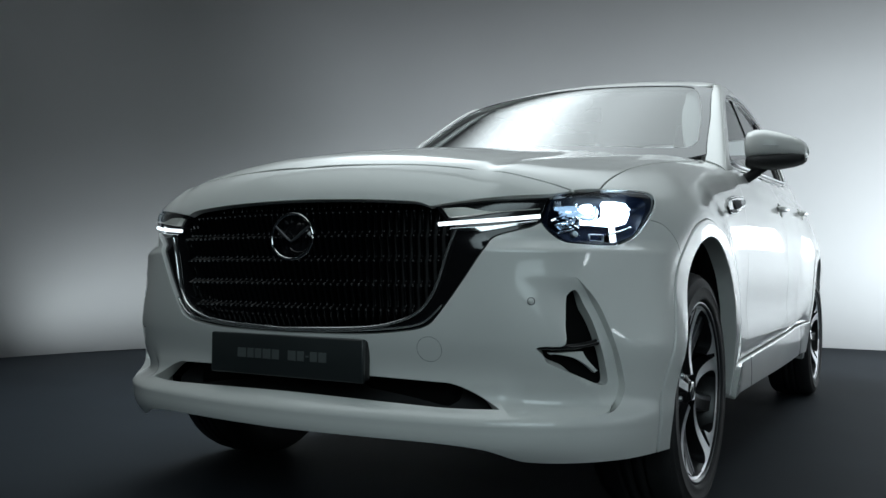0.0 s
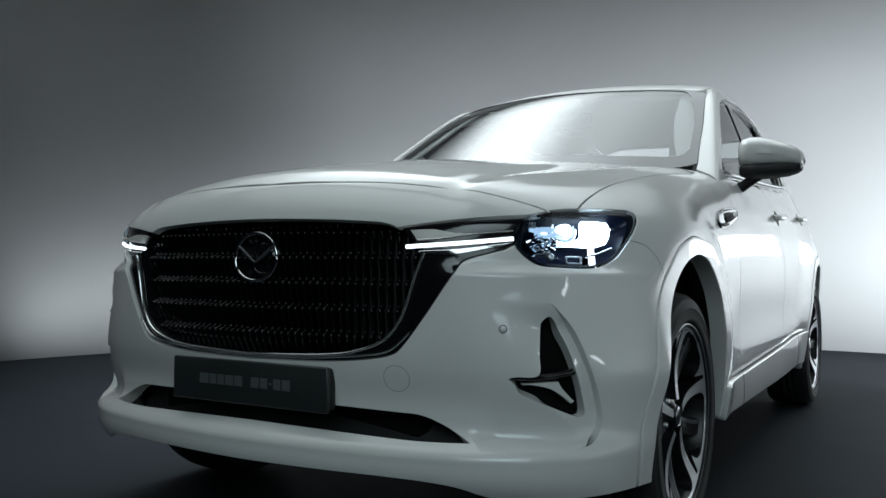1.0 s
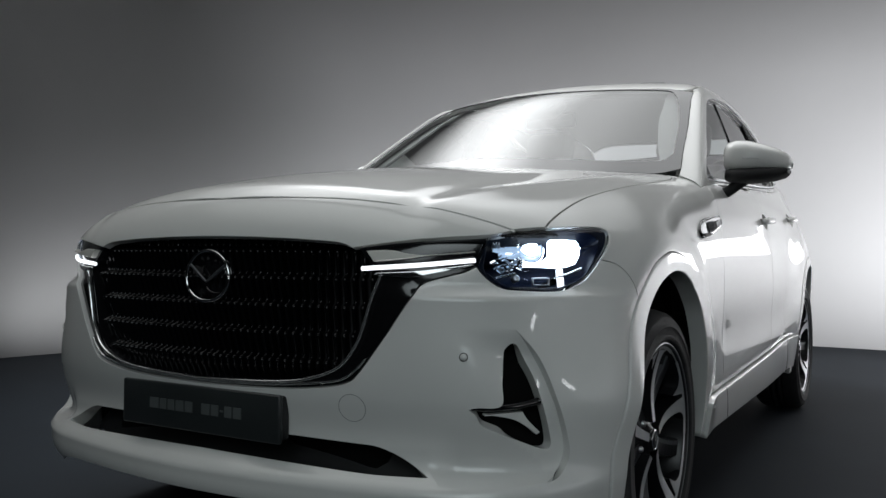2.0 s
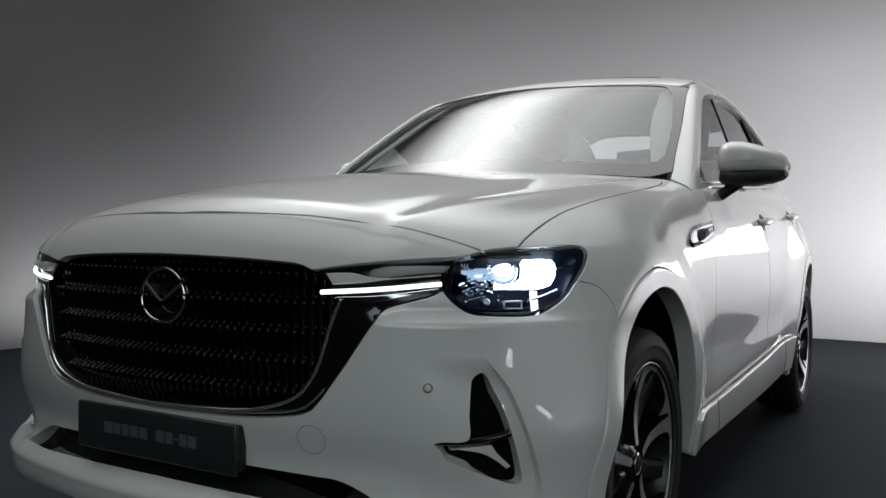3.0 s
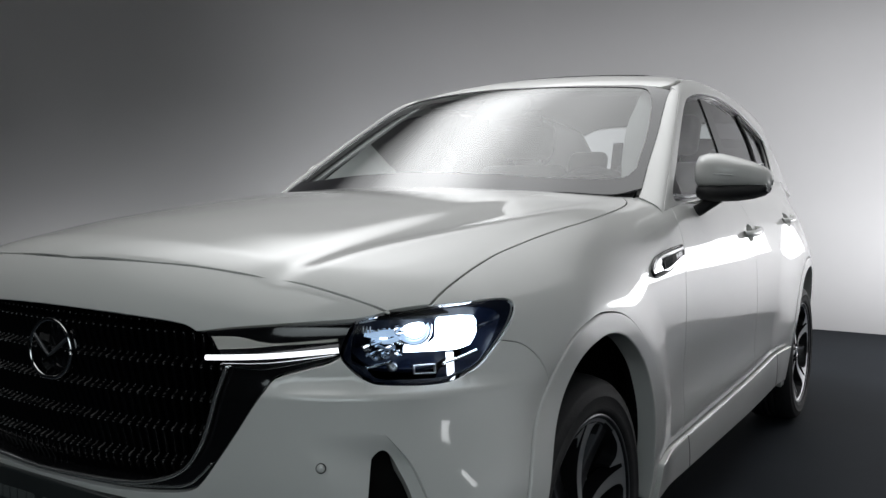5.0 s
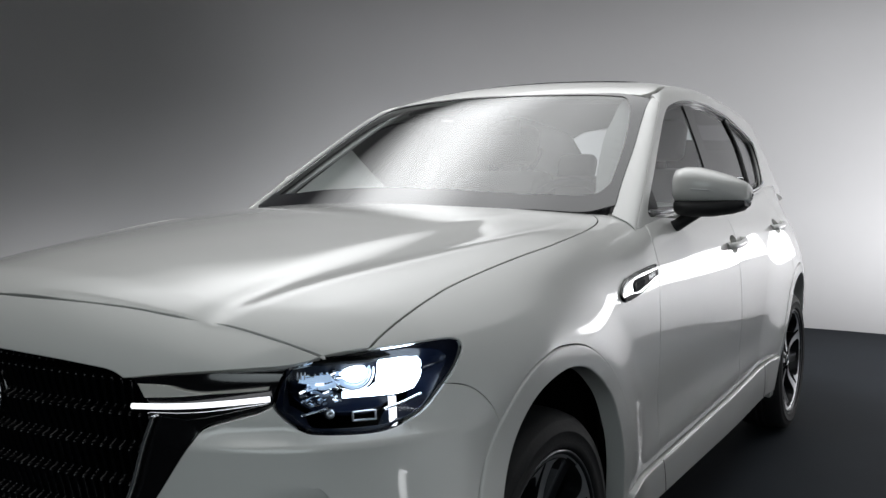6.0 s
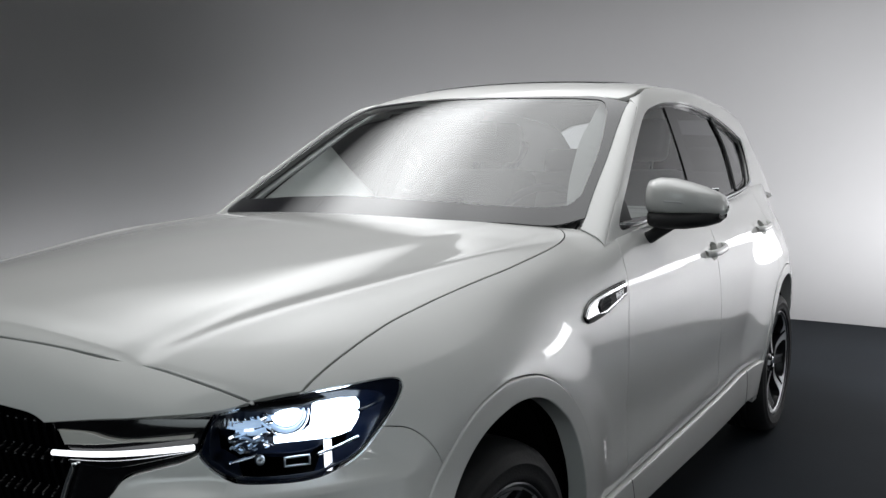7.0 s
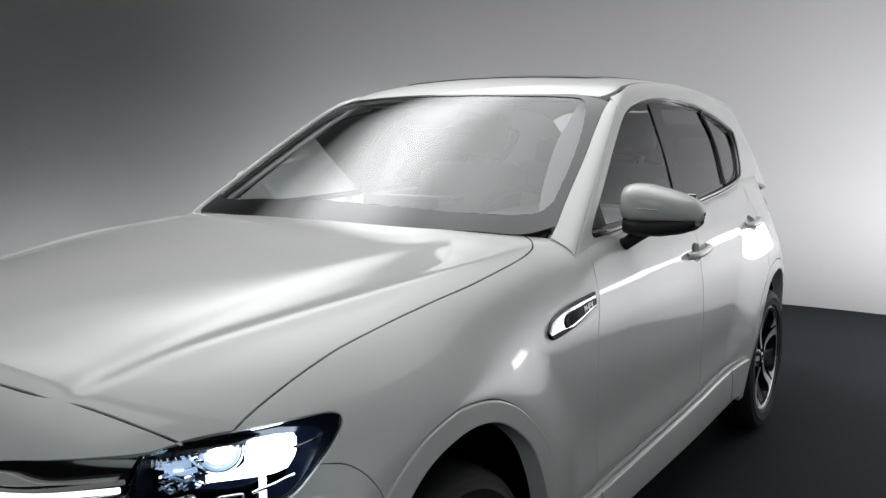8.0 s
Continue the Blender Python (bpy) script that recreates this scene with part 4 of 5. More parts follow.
    for a0, z0, a1, z1 in ((0.746, 0.757, 0.813, 0.748), (0.833, 0.780, 0.902, 0.800), (0.903, 0.853, 0.952, 0.866), (0.690, 0.778, 0.735, 0.790)):
        line = [(s * (a0 + (a1 - a0) * k / 6), z0 + (z1 - z0) * k / 6) for k in range(7)]
        link("lamp_trim", *bead(body, FRONT, line, oval(0.006, 0.01, -0.030)), CHROME, lamp)
    box = [(s * a, z) for a, z in ((0.78, 0.762), (0.82, 0.762), (0.82, 0.778), (0.78, 0.778))]
    link("lamp_trim", *bead(body, FRONT, evenly(np.array(box), 0.006), oval(0.004, 0.008, -0.035), True), SATIN, lamp)
    for k in range(3):
        a = 0.684 + 0.006 * k
        link("lamp_slat", *bead(body, FRONT, [(s * a, 0.845), (s * a, 0.855), (s * a, 0.866)], oval(0.003, 0.02, -0.03)), SATIN, lamp)


for side in (1, -1):
    headlamp(side)


# ---- sides: windows, mirrors, handles, badges ----
FRONT_PANE = [[(0.905, 1.130), (1.05, 1.232), (1.23, 1.355), (1.40, 1.456), (1.55, 1.501), (1.74, 1.531)], [(1.74, 1.531), (1.735, 1.33), (1.705, 1.15)], [(1.705, 1.15), (1.3, 1.130), (0.905, 1.122)], [(0.905, 1.122), (0.905, 1.130)]]
REAR_PANE = [[(1.86, 1.538), (2.1, 1.545), (2.43, 1.527)], [(2.43, 1.527), (2.495, 1.40), (2.44, 1.205)], [(2.44, 1.205), (1.82, 1.163)], [(1.82, 1.163), (1.84, 1.33), (1.86, 1.538)]]
QUARTER_PANE = [[(2.50, 1.515), (2.72, 1.488), (2.89, 1.448)], [(2.89, 1.448), (2.925, 1.42), (2.905, 1.36), (2.83, 1.275), (2.73, 1.237)], [(2.73, 1.237), (2.51, 1.212)], [(2.51, 1.212), (2.56, 1.39), (2.50, 1.515)]]


def side_windows():
    panes = [clean(ring(*p)) for p in (FRONT_PANE, REAR_PANE, QUARTER_PANE)]
    frame_outline = closed(DLO)
    trims = link_sheet("window_frame", GRILLE_BLACK, car, cabin, C_SIDE, frame_outline, panes, sides=2, cell=0.025, level=-0.010, thick=0.012, gap=-0.004, label="gloss black window frame and pillars")
    for name, mat, outline, owners in (("window_pane", SIDE_GLASS, panes[0], front_doors), ("window_pane", PRIVACY, panes[1], rear_doors), ("quarter_pane", PRIVACY, panes[2], trims)):
        verts, faces, norms = sheet(cabin, C_SIDE, outline, cell=0.04, level=-0.014, thick=0.004, gap=-0.003, round_off=0.001)
        for mirror, owner in zip((False, True), owners):
            pane = link(name, verts, faces, mat, owner, norms, mirror=mirror)
            pane.visible_shadow = False
    verts, faces = bead(cabin, C_SIDE, frame_outline, oval(0.010, 0.008, -0.001), True)
    low_v, low_f = bead(cabin, C_SIDE, smooth([(y, z + 0.004) for y, z in ((2.80, 1.236), *DLO[14:], (0.86, 1.110))], 6), oval(0.009, 0.012, 0.011))
    for mirror, owner in zip((False, True), trims):
        link("window_trim", verts, faces, GRILLE_BLACK, owner, mirror=mirror)
        link("belt_moulding", low_v, low_f, SATIN, owner, mirror=mirror, label="satin silver moulding along the beltline")
    sail = clean(ring([(0.86, 1.12), (0.99, 1.205)], [(0.99, 1.205), (1.0, 1.122)], [(1.0, 1.122), (0.86, 1.12)]))
    verts, faces, norms = sheet(cabin, C_SIDE, sail, cell=0.03, level=-0.006, thick=0.008)
    for mirror, owner in zip((False, True), trims):
        link("mirror_sail", verts, faces, BLACK_MATT, owner, norms, mirror=mirror)
    # the black divider of the rear side glass
    verts, faces = bead(cabin, C_SIDE, smooth([(2.455, 1.53), (2.527, 1.40), (2.475, 1.205)], 8), oval(0.030, 0.01, -0.008))
    for mirror, owner in zip((False, True), trims):
        link("window_divider", verts, faces, BLACK_MATT, owner, mirror=mirror)


side_windows()


def shell(stations, n=28, power=2.6):
    """A rounded body out of sections along x: (x, mid y, half y, mid z, half z)."""
    verts, faces = [], []
    for x, yc, hy, zc, hz in stations:
        for i in range(n):
            t = 2 * math.pi * i / n
            c, q = math.cos(t), math.sin(t)
            verts.append((x, yc + hy * math.copysign(abs(c) ** (2 / power), c), zc + hz * math.copysign(abs(q) ** (2 / power), q)))
    for k in range(len(stations) - 1):
        for i in range(n):
            j = (i + 1) % n
            faces.append([k * n + i, k * n + j, (k + 1) * n + j, (k + 1) * n + i])
    faces += [list(range(n)), [(len(stations) - 1) * n + i for i in range(n)][::-1]]
    return verts, [f[::-1] for f in faces]


def door_mirror(mirror):
    cap = [(0.818, 1.045, 0.03, 1.187, 0.025), (0.822, 1.035, 0.055, 1.1927, 0.0433), (0.835, 1.025, 0.072, 1.196, 0.054), (0.865, 1.02, 0.085, 1.197, 0.059), (0.905, 1.02, 0.088, 1.195, 0.058), (0.95, 1.03, 0.084, 1.19, 0.051), (0.99, 1.045, 0.077, 1.1828, 0.0442), (1.02, 1.06, 0.066, 1.1753, 0.0367), (1.034, 1.07, 0.052, 1.172, 0.03), (1.041, 1.078, 0.032, 1.169, 0.02), (1.045, 1.083, 0.01, 1.1653, 0.0067)]
    body_part = link("door_mirror", *shell(cap), PAINT, car, mirror=mirror, label="white door mirror with black lower half")
    low = [(0.82, 1.045, 0.04, 1.132, 0.02), (0.84, 1.03, 0.074, 1.129, 0.026), (0.88, 1.022, 0.089, 1.127, 0.029), (0.94, 1.028, 0.087, 1.128, 0.028), (0.99, 1.045, 0.079, 1.133, 0.025), (1.02, 1.06, 0.066, 1.138, 0.02), (1.034, 1.07, 0.046, 1.144, 0.012)]
    link("mirror_underside", *shell(low), BLACK_MATT, body_part, mirror=mirror)
    stalk = smooth([(0.785, 1.03, 1.060), (0.82, 1.03, 1.068), (0.85, 1.03, 1.088), (0.885, 1.03, 1.115)], 6)
    link("mirror_stalk", *pipe(stalk, [0.030 - 0.006 * math.sin(k / 6) for k in range(len(stalk))], 14, 0.8), BLACK_MATT, body_part, mirror=mirror)
    link("mirror_glass", *block((0.17, 0.004, 0.09), (0.925, 1.106, 1.178), 0.0015, 1), CHROME, body_part, mirror=mirror)
    line = [(x, y - 0.0015, z) for x, y, z in smooth([(0.895, 0.9325, 1.180), (0.92, 0.936, 1.179), (0.95, 0.946, 1.177)], 5)]
    link("turn_signal", *pipe([(x, y + 0.002, z + 0.004) for x, y, z in line], 0.002, 8), CLEAR_PLASTIC, body_part, mirror=mirror)
    return body_part


CLEAR_PLASTIC = material("pale_signal_plastic", (0.6, 0.6, 0.6), rough=0.12, coat=1.0, vary=0.02)
door_mirror(False)
folded = door_mirror(True)
folded.matrix_basis = Matrix.Translation((-0.80, 1.06, 0)) @ pose(0, 0, 0, 0, 0, -78) @ Matrix.Translation((0.80, -1.06, 0))


def handles():
    for (cy, cz, ry, rz), owners in ((CUP_FRONT, front_doors), (CUP_REAR, rear_doors)):
        verts, faces, norms = sheet(body, SIDE, ellipse(cy, cz, ry + 0.008, rz + 0.008), cell=0.015, level=-0.022, thick=0.004)
        line = smooth([(cy - 0.115, cz - 0.004), (cy - 0.09, cz - 0.002), (cy - 0.03, cz + 0.001), (cy + 0.04, cz + 0.006), (cy + 0.10, cz + 0.010), (cy + 0.125, cz + 0.012)], 5)
        bar_v, bar_f = bead(body, SIDE, line, oval(0.026, 0.018, 0.0, 14))
        lift = np.array([0.030 * math.sin(math.pi * k / (len(line) - 1)) ** 0.5 for k in range(len(line))])
        bar_v = bar_v.reshape(len(line), 14, 3)
        bar_v[:, :, 0] += lift[:, None]
        bar_v = bar_v.reshape(-1, 3)
        for mirror, owner in zip((False, True), owners):
            link("handle_cup", verts, faces, PAINT, owner, norms, mirror=mirror)
            link("door_handle", bar_v, bar_f, PAINT, owner, mirror=mirror, label="white pull door handle")


handles()


def wing_badge():
    outline = clean(ring([(0.42, 0.906), (0.45, 0.929), (0.50, 0.944), (0.60, 0.957), (0.715, 0.966)], [(0.715, 0.966), (0.706, 0.930)], [(0.706, 0.930), (0.56, 0.899), (0.46, 0.888), (0.43, 0.892), (0.42, 0.906)]))
    inlay = clean(ring([(0.505, 0.925), (0.53, 0.938), (0.60, 0.946), (0.705, 0.957)], [(0.705, 0.957), (0.700, 0.938)], [(0.700, 0.938), (0.56, 0.910), (0.51, 0.904)], [(0.51, 0.904), (0.505, 0.925)]))
    # dark sheet for the shade low on the chrome, left of the inlay
    shade = clean(ring([(0.425, 0.901), (0.50, 0.906)], [(0.50, 0.906), (0.56, 0.902), (0.50, 0.893)], [(0.50, 0.893), (0.455, 0.890), (0.43, 0.893), (0.425, 0.901)]))
    verts, faces, norms = sheet(body, SIDE, outline, cell=0.015, level=0.008, thick=0.014, round_off=0.004)
    v2, f2, n2 = sheet(body, SIDE, inlay, cell=0.008, level=0.0125, thick=0.003, round_off=0.001)
    v3, f3, n3 = sheet(body, SIDE, shade, cell=0.008, level=0.0125, thick=0.003, round_off=0.001)
    rim_v, rim_f = bead(body, SIDE, outline, oval(0.006, 0.012, 0.001), True)
    for mirror in (False, True):
        badge = link("wing_badge", verts, faces, CHROME, car, norms, mirror=mirror, label="chrome side badge with black inlay reading PHEV")
        link("badge_inlay_and_shade", v2, f2, BLACK_MATT, badge, n2, mirror=mirror)
        # no inlay here: the badge's shade as a black sheet
        link("badge_inlay_and_shade", v3, f3, BLACK_MATT, badge, n3, mirror=mirror)
        link("badge_seat", rim_v, rim_f, BLACK_GLOSS, badge, mirror=mirror)
        for k, (y, z) in enumerate((y, z) for z in (0.916, 0.926, 0.936) for y in (0.525, 0.54, 0.555, 0.57)):
            m = spot(body, SIDE, y + 0.007 * (k // 4 % 2), z + 0.12 * (y - 0.525), 0.0128)
            cell_v, cell_f = placed(lathe([(0.0036, 0.0), (0.0046, 0.0014), (0.0056, 0.0)], 6, "z"), m)
            link("mesh_cell", cell_v, cell_f, RIM_GREY, badge, mirror=mirror, flat=True)
        curve_data = bpy.data.curves.new("badge_text", "FONT")
        curve_data.body, curve_data.size, curve_data.extrude = "PHEV", 0.024, 0.0006
        curve_data.align_x, curve_data.align_y = "CENTER", "CENTER"
        holder = new("text_source", curve_data)
        me = bpy.data.meshes.new_from_object(holder)
        bpy.data.objects.remove(holder)
        m = spot(body, SIDE, 0.645, 0.9385, 0.0135)
        along = Vector((0, 1.0, 0.155)).normalized()
        n = Vector(m.col[2][:3])
        along = (along - n * along.dot(n)).normalized()
        rise = n.cross(along)
        base = Matrix(((along.x, rise.x, n.x, m.col[3][0]), (along.y, rise.y, n.y, m.col[3][1]), (along.z, rise.z, n.z, m.col[3][2]), (0, 0, 0, 1)))
        if mirror:
            flip_x = Matrix.Diagonal((-1, 1, 1, 1))
            base = flip_x @ base @ Matrix.Diagonal((-1, 1, 1, 1))
        me.transform(base)
        me.materials.clear()
        me.materials.append(SATIN)
        text = new("badge_text", me)
        text.parent = badge


wing_badge()


# ---- wheels ----
def spoke(inner, outer, w0, w1, depth, x0=0.088, x1=0.100, bend=0.0, n=12):
    """A spoke between two (radius, degrees) places, face outwards; gives the face and the body."""
    r0, a0 = inner
    r1, a1 = outer
    face, low = [], []
    for k in range(n):
        s = k / (n - 1)
        r, a = r0 + (r1 - r0) * s, math.radians(a0 + (a1 - a0) * s + bend * math.sin(math.pi * s))
        x = x0 + (x1 - x0) * s - 0.012 * math.sin(math.pi * s)
        w = w0 + (w1 - w0) * s ** 1.5
        d = np.array([math.cos(a), math.sin(a)])
        t = np.array([-d[1], d[0]])
        for sgn in (-1, 1):
            q = d * r + t * sgn * w / 2
            face.append((x, q[0], q[1]))
            q = d * r + t * sgn * (w / 2 + 0.005)
            low.append((x - depth, q[0], q[1]))
    verts = [(x - 0.0015, y, z) for x, y, z in face] + low
    m = 2 * n
    faces = []
    for k in range(n - 1):
        i = 2 * k
        faces += [[i, i + 1, i + 3, i + 2], [i + 1, m + i + 1, m + i + 3, i + 3], [i + 2, m + i + 2, m + i, i], [m + i + 2, m + i + 3, m + i + 1, m + i]]
    top = [[2 * k, 2 * k + 1, 2 * k + 3, 2 * k + 2] for k in range(n - 1)]
    return (verts, faces), (face, top)


def blade_spoke(stations, degrees, depth=0.04):
    """A spoke from (radius, left edge, right edge) stations; gives the body and the bright face."""
    a = math.radians(degrees)
    d, t = np.array([math.cos(a), math.sin(a)]), np.array([math.sin(a), -math.cos(a)])
    face, low = [], []
    for u, v0, v1 in stations:
        s = (u - 0.05) / 0.2
        x = 0.086 + 0.0175 * s - 0.014 * math.sin(math.pi * min(1.0, s))
        for v, away in ((v1, 0.004), (v0, -0.004)):
            w = max(-0.9, min(0.9, v / max(u, 0.05)))
            q = (d * math.cos(w) + t * math.sin(w)) * u
            face.append((x, q[0], q[1]))
            low.append((x - depth, *(q + t * away)))
    m = len(face)
    verts = [(x - 0.0015, y, z) for x, y, z in face] + low
    faces = []
    for k in range(m // 2 - 1):
        i = 2 * k
        faces += [[i, i + 1, i + 3, i + 2], [i + 1, m + i + 1, m + i + 3, i + 3], [i + 2, m + i + 2, m + i, i], [m + i + 2, m + i + 3, m + i + 1, m + i]]
    return (verts, faces), (face, [[2 * k, 2 * k + 1, 2 * k + 3, 2 * k + 2] for k in range(m // 2 - 1)])


def rim_arc(a0, a1, r0, r1, x, n=14):
    verts, faces = [], []
    for k in range(n):
        a = math.radians(a0 + (a1 - a0) * k / (n - 1))
        for r, dx in ((r0, -0.004), (r1, 0.0)):
            verts.append((x + dx, r * math.cos(a), r * math.sin(a)))
    faces = [[2 * k, 2 * k + 1, 2 * k + 3, 2 * k + 2] for k in range(n - 1)]
    return verts, faces


def wheel():
    hub = new("wheel")
    hub.parent = car
    prof = [(0.256, -0.10), (0.262, -0.115), (0.30, -0.119), (0.345, -0.112), (0.362, -0.095), (0.370, -0.07), (0.3722, -0.04)]
    for g in (-0.034, -0.002, 0.030):
        prof += [(0.3725, g), (0.3645, g + 0.001), (0.3645, g + 0.008), (0.3725, g + 0.009)]
    prof += [(0.3722, 0.045), (0.370, 0.07), (0.362, 0.095), (0.348, 0.1085), (0.3455, 0.1105), (0.340, 0.1120), (0.318, 0.1165), (0.3165, 0.1180), (0.3135, 0.1180), (0.312, 0.1168), (0.285, 0.1175), (0.275, 0.1165), (0.269, 0.113), (0.2675, 0.106), (0.256, 0.09)]
    prof = [(0.251 + (r - 0.256) * 0.8085, h) for r, h in prof]
    link("tyre", *lathe(prof, 120), RUBBER, hub, label="black low-profile tyre")
    prof = [(0.262, 0.098), (0.2645, 0.106), (0.261, 0.110), (0.2565, 0.1085), (0.252, 0.103), (0.247, 0.095), (0.240, 0.06), (0.232, 0.0), (0.226, -0.10)]
    link("rim", *lathe(prof, 96), RIM_BLACK, hub, label="gloss black alloy rim")
    link("rim_edge", *lathe([(0.2645, 0.1066), (0.2615, 0.1108), (0.2585, 0.1098), (0.2575, 0.1092)], 96), RIM_GREY, hub)
    for k in range(5):
        a = 72 * k + 90
        main = smooth([(0.050, -0.012, 0.010), (0.085, -0.012, 0.012), (0.125, -0.012, 0.015), (0.165, -0.012, 0.018), (0.205, -0.012, 0.023), (0.232, -0.011, 0.033), (0.245, -0.010, 0.058)], 3)
        prong = smooth([(0.198, -0.0375, -0.0355), (0.213, -0.044, -0.031), (0.227, -0.053, -0.027), (0.238, -0.072, -0.024), (0.245, -0.100, -0.022)], 3)
        for stations in (main, prong):
            (v, f), (fv, ff) = blade_spoke(stations, a)
            arm = link("spoke", v, f, RIM_BLACK, hub, flat=True)
            link("spoke_face", fv, ff, MACHINED, arm, flat=True)
        link("spoke_face", *rim_arc(a - 24, a + 34, 0.2445, 0.2535, 0.1042), MACHINED, hub, flat=True)
        (v, f), (fv, ff) = spoke((0.045, a + 33), (0.250, a + 39), 0.026, 0.050, 0.03, 0.066, 0.088, bend=-2)
        link("spoke", v, f, RIM_BLACK, hub, flat=True)
        (v, f), (fv, ff) = spoke((0.05, a - 22), (0.25, a - 30), 0.010, 0.012, 0.03, 0.066, 0.090, bend=-4)
        link("spoke", v, f, RIM_GREY, hub, flat=True)
        link("spoke_face", *rim_arc(a + 34, a + 48, 0.2485, 0.2535, 0.1042), MACHINED, hub, flat=True)
        t = math.radians(a + 36)
        nut = lathe([(0.001, 0.012), (0.006, 0.012), (0.0085, 0.008), (0.009, -0.01)], 12)
        link("wheel_nut", [(x + 0.060, y + 0.057 * math.cos(t), z + 0.057 * math.sin(t)) for x, y, z in nut[0]], nut[1], SATIN, hub)
    link("hub", *lathe([(0.001, 0.082), (0.030, 0.081), (0.036, 0.074), (0.050, 0.066), (0.080, 0.058), (0.085, 0.03)], 48), RIM_BLACK, hub)
    link("hub_cap", *lathe([(0.001, 0.089), (0.022, 0.0885), (0.029, 0.086), (0.0305, 0.080)], 40), BLACK_GLOSS, hub)
    link("hub_ring", *lathe([(0.0235, 0.0882), (0.0255, 0.0895), (0.0275, 0.0878)], 40), CHROME, hub)
    link("brake_disc", *lathe([(0.07, 0.015), (0.17, 0.015), (0.172, 0.0), (0.07, -0.005)], 64), STEEL, hub)
    link("brake_caliper", *block((0.05, 0.09, 0.15), (0.01, 0.13, 0.03), 0.015, 2), RIM_GREY, hub)
    for piece in hub.children_recursive:
        if not piece.name.startswith("tyre"):
            piece.data.transform(Matrix.Diagonal((1, 0.975, 0.975, 1)))
    return hub


first = wheel()
first.matrix_basis = pose(0.772, 0.0, 0.345)
copy_thing(first, pose(0.750, 2.87, 0.345, 0, 0, 0) @ pose(0, 0, 0, 11, 0, 0))
copy_thing(first, pose(-0.772, 0.0, 0.345, 0, 0, 180))
copy_thing(first, pose(-0.750, 2.87, 0.345, 0, 0, 180))


def wells():
    for y0 in (0.0, 2.87):
        verts, faces = [], []
        n = 28
        for k in range(n):
            t = math.radians(-18 + 216 * k / (n - 1))
            c, q = math.cos(t), math.sin(t)
            for x, r in ((0.46, 0.0), (0.46, 0.425), (0.80, 0.425)):
                verts.append((x, y0 + r * c, 0.375 + r * q))
        for k in range(n - 1):
            for s in (0, 1):
                faces.append([3 * k + s, 3 * k + s + 1, 3 * k + s + 4, 3 * k + s + 3])
        for mirror in (False, True):
            link("wheel_well", verts, faces, DARK, car, mirror=mirror)


wells()


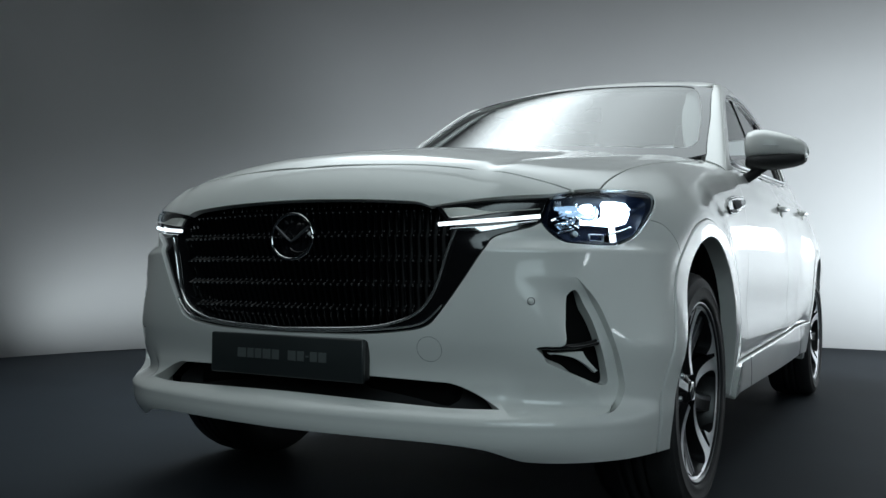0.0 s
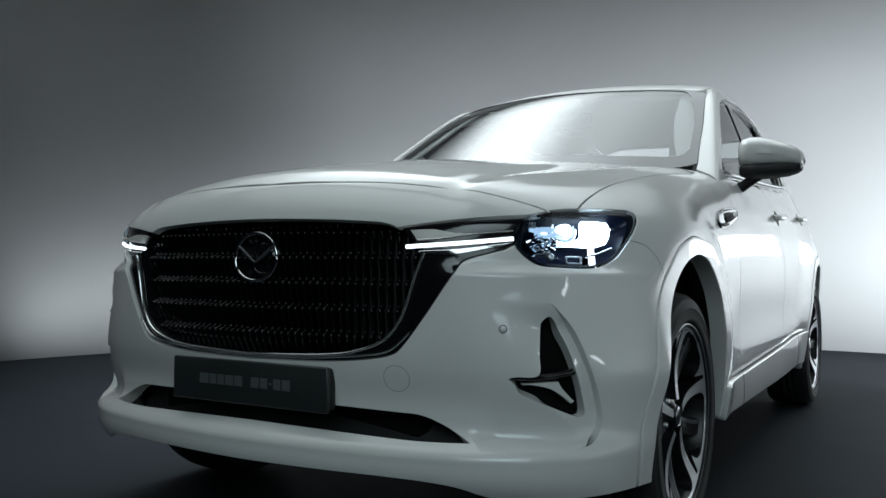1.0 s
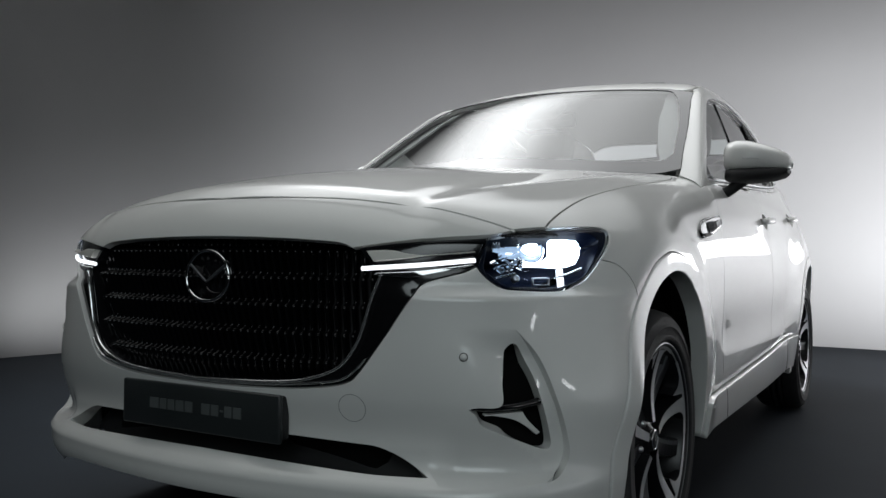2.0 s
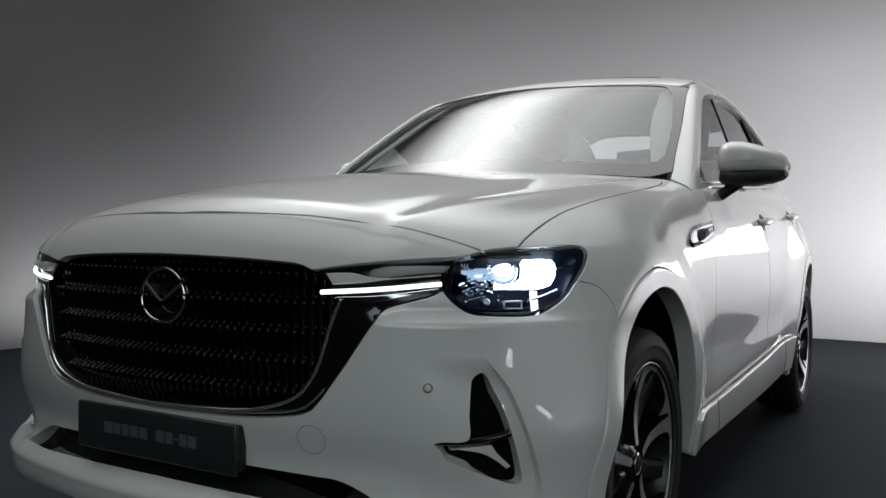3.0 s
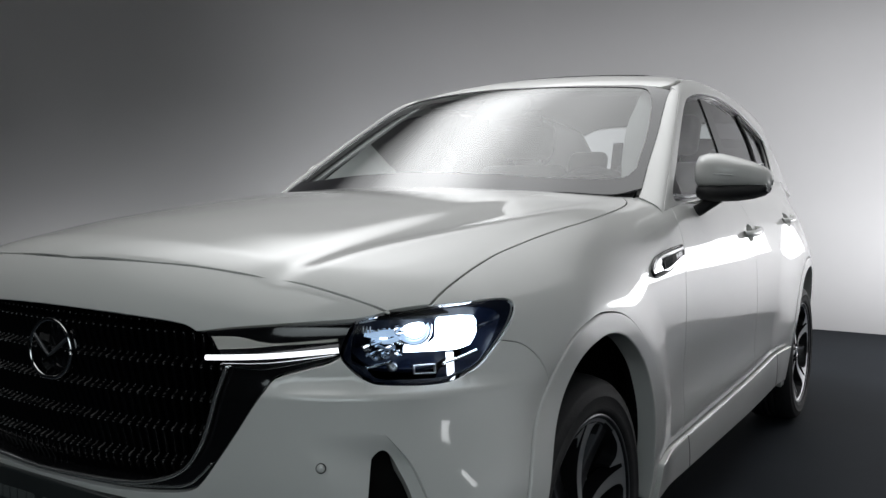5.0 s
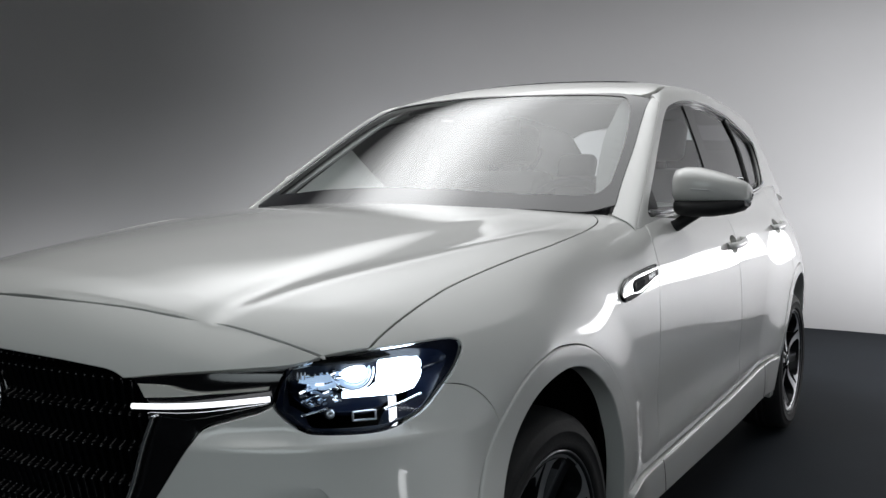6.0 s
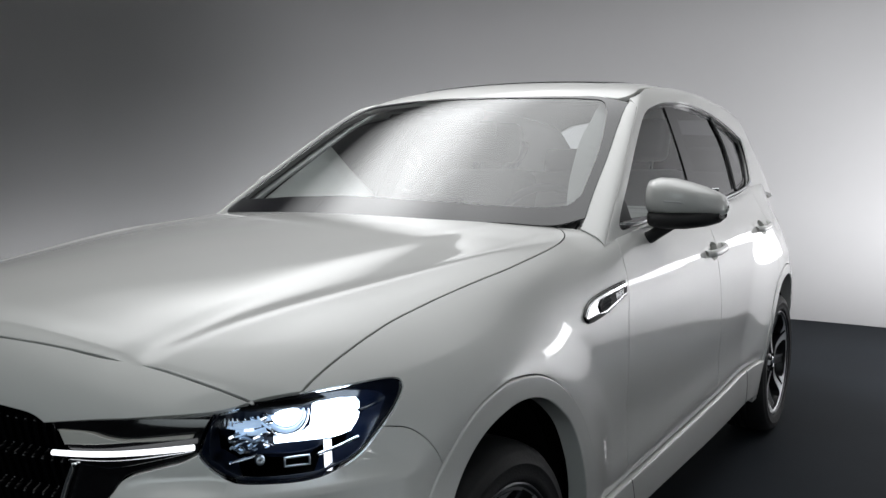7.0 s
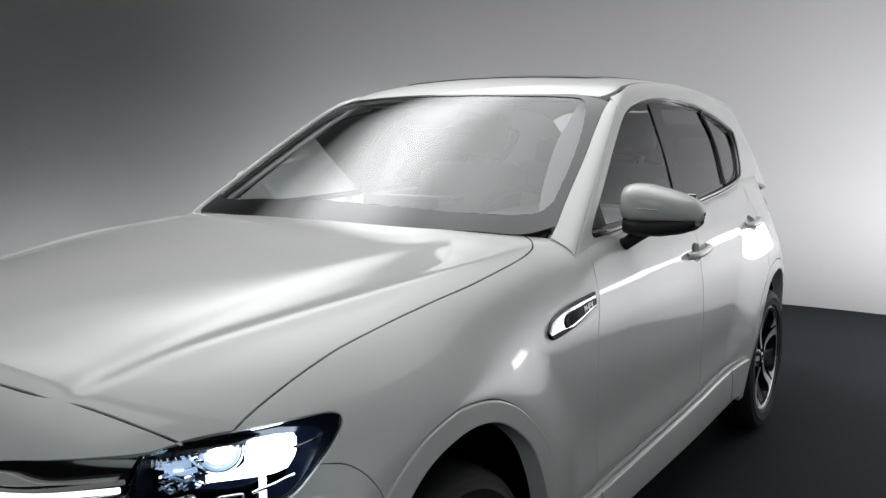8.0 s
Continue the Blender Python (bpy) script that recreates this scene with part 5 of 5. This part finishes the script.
# ---- inside and under the car ----
def inside():
    link("floor_pan", *joined(block((1.56, 1.88, 0.10), (0, 1.43, 0.31), 0.01, 1), block((0.90, 4.2, 0.10), (0, 1.50, 0.312), 0.01, 1)), DARK, car)
    link("engine_block", *joined(block((0.88, 0.10, 0.50), (0, -0.60, 0.58), 0.02, 1), block((0.90, 1.05, 0.50), (0, 0.0, 0.60), 0.02, 1), block((1.46, 0.05, 0.70), (0, 0.62, 0.70), 0.01, 1)), DARK, car)
    right = ring(HOOD_FRONT, [HOOD_FRONT[-1], HOOD_SIDE[0]], HOOD_SIDE, HOOD_REAR)
    outline = np.concatenate([right, (right * (-1, 1))[::-1][1:-1]])
    link_sheet("hood_lining", DARK, car, body, TOP, outline, cell=0.08, level=-0.045, gap=-0.01, thick=0.01)
    cowl = whole([[(0, 0.455), (0.3, 0.49), (0.5, 0.56), (0.66, 0.64), (0.71, 0.68)], [(0.71, 0.68), (0.71, 0.76)], [(0.71, 0.76), (0.546, 0.665), (0.39, 0.595), (0.2, 0.543), (0, 0.525)]])
    link_sheet("cowl_panel", BLACK_MATT, car, cabin, C_TOP, cowl, cell=0.04, level=-0.012, thick=0.02)
    for s in (1, -1):
        link("door_lining", *joined(block((0.05, 1.9, 0.62), (s * 0.70, 1.72, 0.75), 0.02, 1), block((0.09, 1.1, 0.06), (s * 0.66, 1.9, 0.82), 0.02, 1)), DASH, car)
    verts, faces = [], []
    n, m = 25, 9
    for i in range(n):
        x = -0.70 + 1.40 * i / (n - 1)
        y0 = 0.56 + 0.45 * x * x
        hump = 0.03 * math.exp(-((x - 0.37) / 0.16) ** 2)
        for q, (dy, z) in enumerate(((0.0, 1.085), (0.10, 1.092 + 0.3 * hump), (0.22, 1.095 + hump), (0.32, 1.09 + hump), (0.37, 1.07 + hump), (0.39, 1.02), (0.36, 0.90), (0.30, 0.75), (0.25, 0.5))):
            verts.append((x, y0 + dy + 0.06 * (1 - abs(x)), z))
    for i in range(n - 1):
        for q in range(m - 1):
            faces.append([i * m + q, (i + 1) * m + q, (i + 1) * m + q + 1, i * m + q + 1])
    dash = link("dashboard", verts, faces, DASH, car, label="grey padded dashboard")
    link("centre_screen", *block((0.32, 0.015, 0.11), (0, 0.99, 1.13), 0.006, 2, pose(0, 0, 0, -8)), BLACK_GLOSS, dash)
    m4 = pose(0.37, 1.16, 1.05, 68, 0, 0)
    loop = [(0.18 * math.cos(t), 0.18 * math.sin(t), 0) for t in np.linspace(0, 2 * math.pi, 49)]
    wheel_part = link("steering_wheel", *placed(pipe(loop, 0.015, 10), m4), BLACK_MATT, car, label="black leather steering wheel")
    link("steering_hub", *placed(block((0.15, 0.11, 0.04), (0, -0.01, -0.01), 0.02, 2), m4), BLACK_MATT, wheel_part)
    for t in (0, 180, 270):
        d = (math.cos(math.radians(t)), math.sin(math.radians(t)))
        link("steering_spoke", *placed(pipe([(0.06 * d[0], 0.06 * d[1], 0), (0.12 * d[0], 0.12 * d[1], 0.004), (0.175 * d[0], 0.175 * d[1], 0)], 0.014, 8), m4), SATIN, wheel_part)
    for x in (0.37, -0.37):
        seat = link("front_seat", *block((0.50, 0.54, 0.16), (x, 1.62, 0.66), 0.05, 3), LEATHER, car, label="pale leather front seat")
        lean = pose(x, 1.93, 0.72, -20)
        link("seat_back", *joined(placed(block((0.48, 0.13, 0.60), (0, 0, 0.30), 0.05, 3), lean), placed(block((0.07, 0.16, 0.52), (-0.22, -0.03, 0.28), 0.03, 2), lean), placed(block((0.07, 0.16, 0.52), (0.22, -0.03, 0.28), 0.03, 2), lean)), LEATHER, seat)
        link("headrest", *placed(block((0.27, 0.10, 0.19), (0, -0.015, 0.74), 0.04, 3), lean), LEATHER, seat)
        for dx in (-0.06, 0.06):
            link("headrest_post", *placed(pipe([(dx, 0, 0.58), (dx, 0, 0.62), (dx, 0, 0.68)], 0.007, 8), lean), CHROME, seat)
    bench = link("rear_seat", *block((1.26, 0.50, 0.16), (0, 2.55, 0.68), 0.05, 3), LEATHER, car, label="pale leather rear bench seat")
    lean = pose(0, 2.85, 0.74, -22)
    for x in (-0.42, 0.0, 0.42):
        link("seat_back", *placed(block((0.41, 0.14, 0.58), (x, 0, 0.29), 0.05, 3), lean), LEATHER, bench)
        link("headrest", *placed(block((0.24, 0.09, 0.15), (x, -0.01, 0.65), 0.04, 3), lean), LEATHER, bench)
    half = ring([(0, 1.30), (0.30, 1.34), (0.50, 1.43)], [(0.50, 1.43), (0.50, 3.2)], [(0.50, 3.2), (0, 3.3)])
    outline = np.concatenate([half, (half * (-1, 1))[::-1][1:-1]])
    link_sheet("headlining", LINING, car, cabin, C_TOP, outline, cell=0.1, level=-0.04, thick=0.01)
    pod = link("mirror_pod", *block((0.20, 0.12, 0.05), (0, 1.20, 1.465), 0.02, 3, pose(0, 0, 0, 30)), DASH, car, label="sensor housing behind the windscreen")
    link("inside_mirror", *block((0.24, 0.02, 0.065), (0, 1.30, 1.43), 0.01, 3, pose(0, 0, 0, 8)), BLACK_GLOSS, pod)


inside()


def tail():
    outline = whole([[(0, 0.60), (0.45, 0.60), (0.58, 0.62)], [(0.58, 0.62), (0.60, 0.85), (0.56, 1.08)], [(0.56, 1.08), (0.3, 1.10), (0, 1.105)]])
    gate = link_sheet("tailgate", PAINT, car, body, REAR, outline, cell=0.05, label="white tailgate")[0]
    outline = whole([[(0, 1.15), (0.50, 1.15)], [(0.50, 1.15), (0.47, 1.30), (0.40, 1.50)], [(0.40, 1.50), (0, 1.52)]])
    link_sheet("rear_window", FRIT, gate, cabin, C_REAR, outline, cell=0.05, label="dark tinted rear window")
    outline = whole([[(0, 0.30), (0.45, 0.30), (0.64, 0.34)], [(0.64, 0.34), (0.66, 0.58)], [(0.66, 0.58), (0.3, 0.59), (0, 0.59)]])
    link_sheet("rear_bumper", PAINT, car, body, REAR, outline, cell=0.05)
    lamp = clean(ring([(3.40, 1.085), (3.50, 1.12), (3.66, 1.13)], [(3.66, 1.13), (3.68, 1.05)], [(3.68, 1.05), (3.52, 1.05), (3.40, 1.085)]))
    link_sheet("tail_lamp", RED_LENS, car, body, SIDE, lamp, sides=2, cell=0.03, level=0.006, label="red wraparound tail lamp")
    corner = clean(ring([(3.42, 0.42), (3.52, 0.30)], [(3.52, 0.30), (3.70, 0.32)], [(3.70, 0.32), (3.70, 0.85), (3.69, 1.04)], [(3.69, 1.04), (3.60, 0.9), (3.55, 0.55), (3.42, 0.42)]))
    link_sheet("rear_corner", PAINT, car, body, SIDE, corner, sides=2, cell=0.04)


tail()
